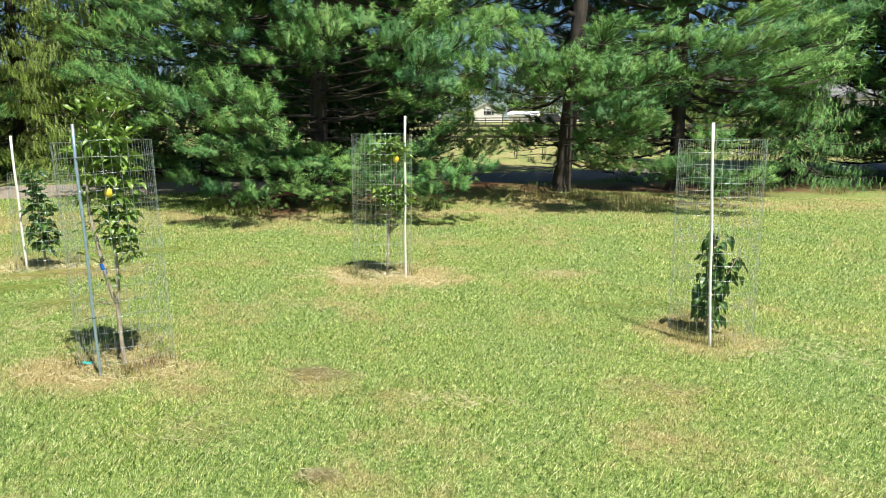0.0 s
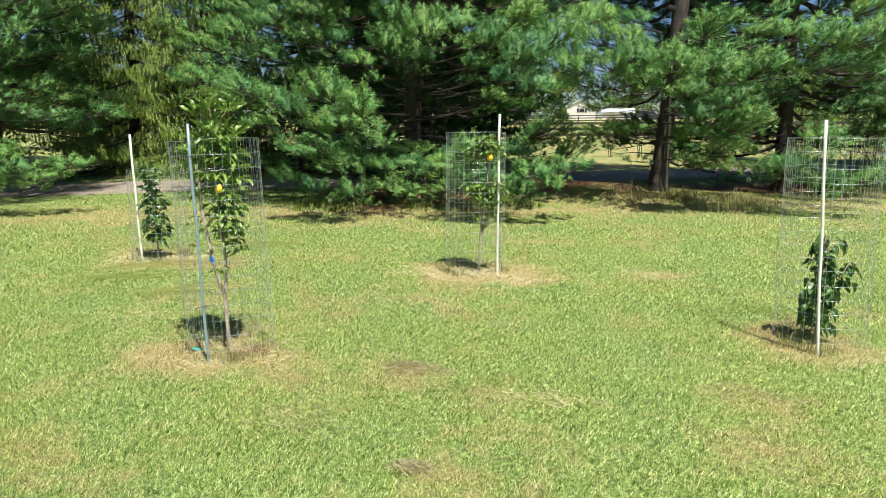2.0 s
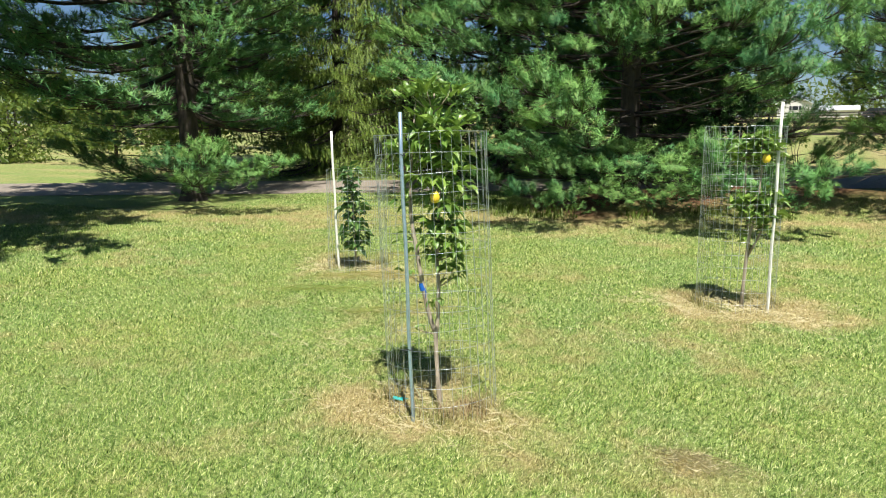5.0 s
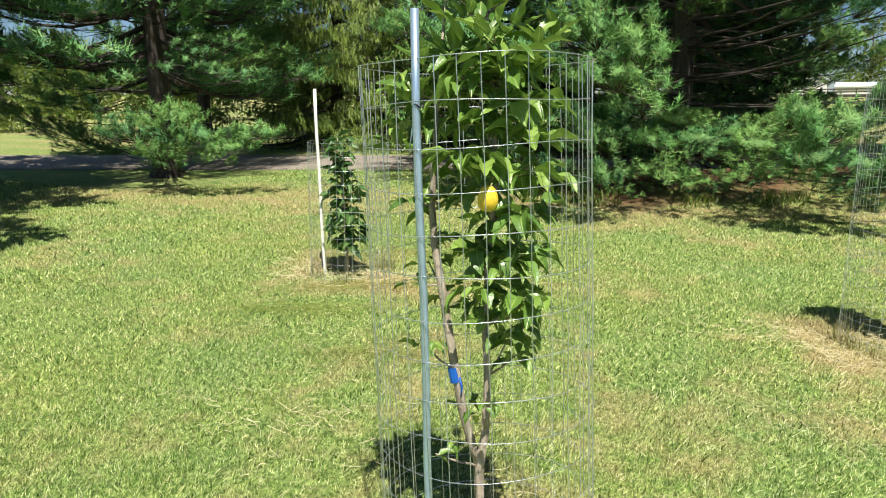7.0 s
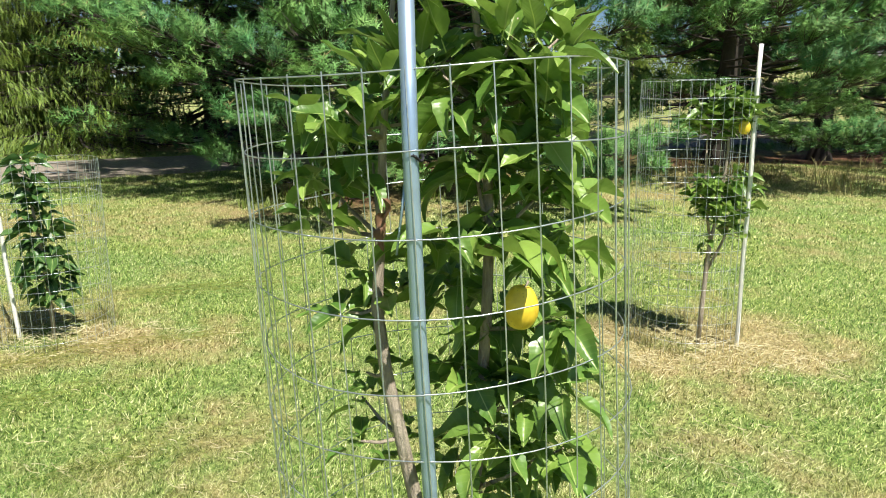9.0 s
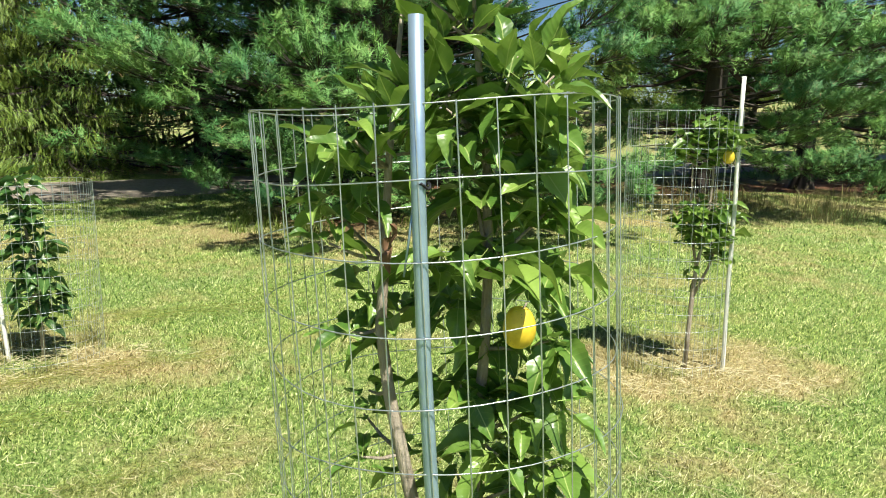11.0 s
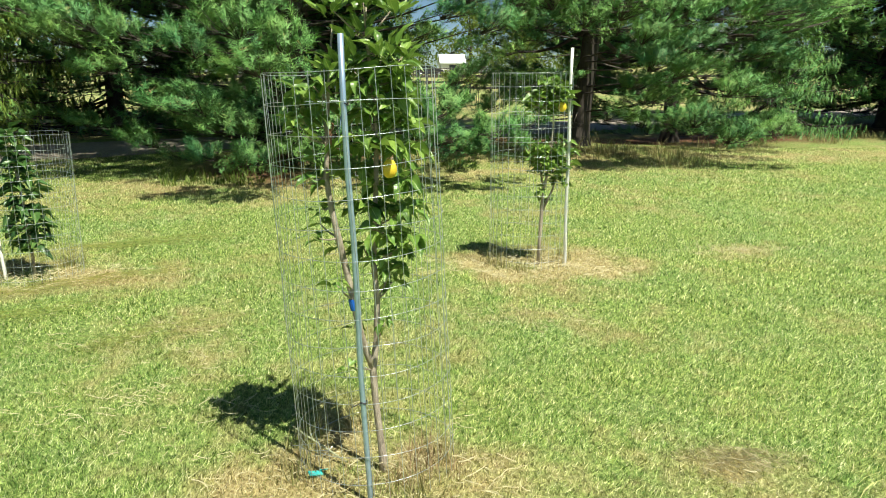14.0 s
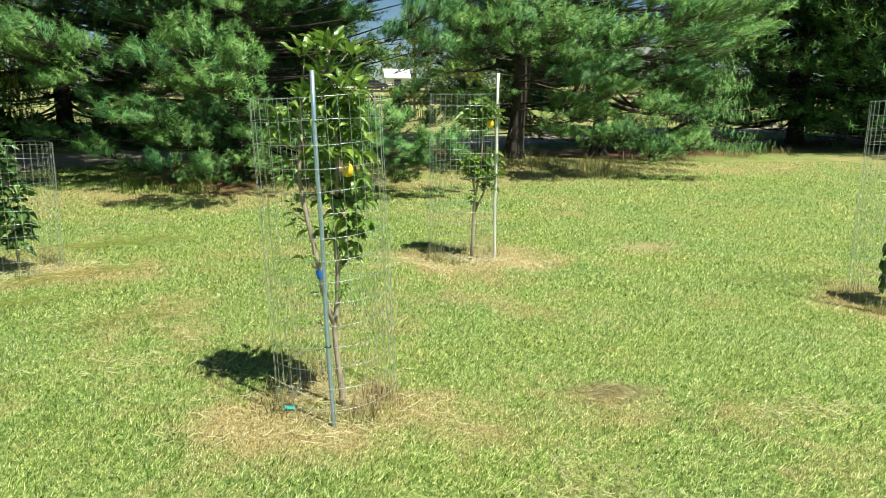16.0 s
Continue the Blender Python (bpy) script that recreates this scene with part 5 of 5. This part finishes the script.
for k in range(26):
    a = radians(-66 + 5.2 * k)
    d = rng.uniform(190, 240)
    broadleaf(d * math.sin(a), d * math.cos(a), rng.uniform(13, 20), rng.uniform(9, 12), 340 + k, "distant broadleaf tree on the horizon", low=0.0, per=90, clumps=34)


def gable_house(name, x, y, w, d, wall, ridge, label, along=False, roof=None, base=0.0):
    """Walls with a gable (or, along: a long roof slope) towards the lawn."""
    t = thing(name, x, y, float(G(x, y)) + base, label, "house")
    bm = bmesh.new()
    h = w / 2
    if along:
        pr = [(-h, 0, 0), (h, 0, 0), (h, 0, wall), (-h, 0, wall), (-h, d, 0), (h, d, 0), (h, d, wall), (-h, d, wall), (-h, d / 2, ridge), (h, d / 2, ridge)]
        fs = ((0, 1, 2, 3), (5, 4, 7, 6), (1, 5, 6, 9, 2), (4, 0, 3, 8, 7))
        slopes = (((-h - .3, -.4, wall - .15), (h + .3, -.4, wall - .15), (h + .3, d / 2, ridge + .05), (-h - .3, d / 2, ridge + .05)), ((-h - .3, d + .4, wall - .15), (h + .3, d + .4, wall - .15), (h + .3, d / 2, ridge + .05), (-h - .3, d / 2, ridge + .05)))
    else:
        pr = [(-h, 0, 0), (h, 0, 0), (h, 0, wall), (-h, 0, wall), (-h, d, 0), (h, d, 0), (h, d, wall), (-h, d, wall), (0, 0, ridge), (0, d, ridge)]
        fs = ((0, 1, 2, 8, 3), (5, 4, 7, 9, 6), (1, 5, 6, 2), (4, 0, 3, 7))
        slopes = (((-h - .4, -.4, wall - .2), (0, -.4, ridge + .05), (0, d, ridge + .05), (-h - .4, d, wall - .2)), ((h + .4, -.4, wall - .2), (0, -.4, ridge + .05), (0, d, ridge + .05), (h + .4, d, wall - .2)))
    vs = [bm.verts.new(p) for p in pr]
    for f in fs:
        bm.faces.new([vs[i] for i in f])
    part("wall", bm, M_SIDING, t)
    for sl in slopes:
        bm = bmesh.new()
        f = bm.faces.new([bm.verts.new(p) for p in sl])
        r = bmesh.ops.extrude_face_region(bm, geom=[f])
        bmesh.ops.translate(bm, verts=[v for v in r["geom"] if isinstance(v, bmesh.types.BMVert)], vec=(0, 0, 0.18))
        bmesh.ops.recalc_face_normals(bm, faces=bm.faces[:])
        part("roof", bm, roof or M_ROOF, t)
    return t


def window(t, x, z, w, h, shutters=True):
    fr = box("window", x - w / 2 - .06, x + w / 2 + .06, -0.06, -0.01, z - .06, z + h + .06, M_SIDING, t)
    box("pane", x - w / 2, x + w / 2, -0.075, -0.062, z, z + h, M_GLASS, fr)
    if shutters:
        for sd in (-1, 1):
            box("shutter", x + sd * (w / 2 + .35) - .22, x + sd * (w / 2 + .35) + .22, -0.07, -0.01, z - .05, z + h + .05, M_DARK, t)


M_METALROOF = plain("white_metal_roof", (0.60, 0.63, 0.66), 0.45, 0.0, 0.05, 1)
hs = gable_house("house", -5.7, 168, 6.4, 9, 3.1, 4.5, "cream gabled house with a shuttered window", roof=M_METALROOF, base=-0.1)
window(hs, 0.2, 1.75, 1.1, 0.8)
# made-up building shape standing in for a bright white strip beside the house
hs = gable_house("bright_strip_block", 2.6, 172, 7.0, 5, 1.7, 2.4, "long low white block standing in for a bright strip beside the gabled house", along=True, roof=M_METALROOF, base=-0.1)
hs = gable_house("barn", 15.8, 166, 5.4, 6, 2.6, 4.4, "white barn with a pale metal roof", along=True, roof=M_METALROOF, base=-0.1)
box("door", -0.8, 0.8, -0.05, -0.005, 0, 2.2, M_DARK, hs)
hs = gable_house("farmhouse", 52, 122, 19, 10, 3.2, 7.0, "long white farmhouse with a columned porch", along=True)
for k in range(7):
    window(hs, -8 + 2.7 * k, 0.9, 1.1, 1.5, False)
for k in range(9):
    part("porch_column", tube_bm(bmesh.new(), [(-9 + 2.25 * k, -2.4, -0.3), (-9 + 2.25 * k, -2.4, 2.7)], [0.11, 0.10], 8), M_SIDING, hs)
box("porch_roof", -9.6, 9.6, -2.8, -0.05, 2.7, 2.95, M_ROOF, hs)
box("porch_floor", -9.6, 9.6, -2.8, -0.05, -0.5, 0.0, M_SIDING, hs)
for k in range(5):
    x, y = 42 + 3.6 * k, 112
    t = thing("hedge_bush", x, y, float(G(x, y)), "rounded clipped green hedge bush before the farmhouse", "bush", "hedge bushes")
    C = np.array([(rng.uniform(-1.2, 1.2), rng.uniform(-0.5, 0.5), rng.uniform(0.3, 0.9)) for _ in range(12)])
    V = leaf_cloud(rng, C, rng.uniform(0.45, 0.7, 12), 120, 0.10)
    link("crown", arrays("crown", V, np.arange(len(V)).reshape(-1, 3), [M_BROAD]), t)

# dark board fences of the paddock


def board_fence(x0, x1, y0, y1, height, label):
    n = int(math.hypot(x1 - x0, y1 - y0) / 2.4)
    t = thing("board_fence", x0, y0, float(G(x0, y0)), label, "fence")
    ox, oy, oz = x0, y0, float(G(x0, y0))
    P = [(x0 + (x1 - x0) * i / n, y0 + (y1 - y0) * i / n) for i in range(n + 1)]
    for x, y in P:
        z = float(G(x, y)) - oz
        box("post", x - ox - .06, x - ox + .06, y - oy - .06, y - oy + .06, z - .2, z + height, M_FENCE, t)
    for k in range(3):
        hz = height * (0.35 + 0.28 * k)
        for (xa, ya), (xb, yb) in zip(P, P[1:]):
            za, zb = float(G(xa, ya)) - oz + hz, float(G(xb, yb)) - oz + hz
            bm = bmesh.new()
            vs = [bm.verts.new((x - ox, y - oy - .06 + dy, z + dz)) for x, y, z in ((xa, ya, za), (xb, yb, zb)) for dy in (-.03, 0) for dz in (-.07, .07)]
            for f in ((0, 1, 3, 2), (4, 6, 7, 5), (0, 4, 5, 1), (2, 3, 7, 6), (0, 2, 6, 4), (1, 5, 7, 3)):
                bm.faces.new([vs[i] for i in f])
            part("rail", bm, M_FENCE, t)


board_fence(-14, 26, 40, 46, 1.15, "dark three-board paddock fence across the field")
board_fence(-16, 16, 105, 106, 1.25, "dark board fence before the gabled house")

# dark car parked by the white block
t = thing("car", 6.6, 115, float(G(6.6, 115)), "dark grey car parked beside the long white block", "car")
bm = bmesh.new()
side = ((-2.15, 0.35), (2.15, 0.35), (2.2, 0.85), (1.9, 1.02), (1.15, 1.05), (0.55, 1.55), (-1.3, 1.6), (-2.0, 1.05), (-2.2, 0.9))
a = [bm.verts.new((x, -0.85, z)) for x, z in side]
b2 = [bm.verts.new((x, 0.85, z)) for x, z in side]
bm.faces.new(a)
bm.faces.new(b2[::-1])
for i in range(len(side)):
    j = (i + 1) % len(side)
    bm.faces.new((a[j], a[i], b2[i], b2[j]))
bmesh.ops.bevel(bm, geom=bm.edges[:], offset=0.05, segments=2, affect='EDGES')
part("body", bm, M_CAR, t)
for x0, x1 in ((-1.6, -0.55), (-0.45, 0.5)):
    box("side_window", x0, x1, -0.875, -0.855, 1.08, 1.46, M_GLASS, t)
for x in (-1.4, 1.4):
    for y in (-0.8, 0.8):
        w = tube("wheel", [(x, y - 0.1, 0.33), (x, y + 0.1, 0.33)], 0.33, M_TYRE, t, 16)
        tube("rim", [(x, y - 0.115, 0.33), (x, y + 0.115, 0.33)], 0.2, M_WIRE, w, 12)

# young trees across the drive
for x, y, h in ((0.66, 27.2, 1.15), (1.75, 27.6, 1.2), (2.9, 28.5, 1.3), (-0.9, 24.6, 0.8)):
    z = float(G(x, y))
    t = thing("sapling", x, y, z, "young thin-stemmed tree across the drive", "sapling", "saplings across the drive")
    for q in range(3):
        tube("stem", [(0.05 * q, 0, -0.05), (0.08 * (q - 1), 0.02, h * 0.5), (0.16 * (q - 1), 0, h)], [0.014, 0.010, 0.005], M_BARK, t, 5)
    C = np.array([(rng.uniform(-0.4, 0.4), rng.uniform(-0.3, 0.3), h * rng.uniform(0.8, 1.15)) for _ in range(8)])
    V = leaf_cloud(rng, C, rng.uniform(0.12, 0.22, 8), 60, 0.04)
    link("crown", arrays("crown", V, np.arange(len(V)).reshape(-1, 3), [M_BROAD]), t)
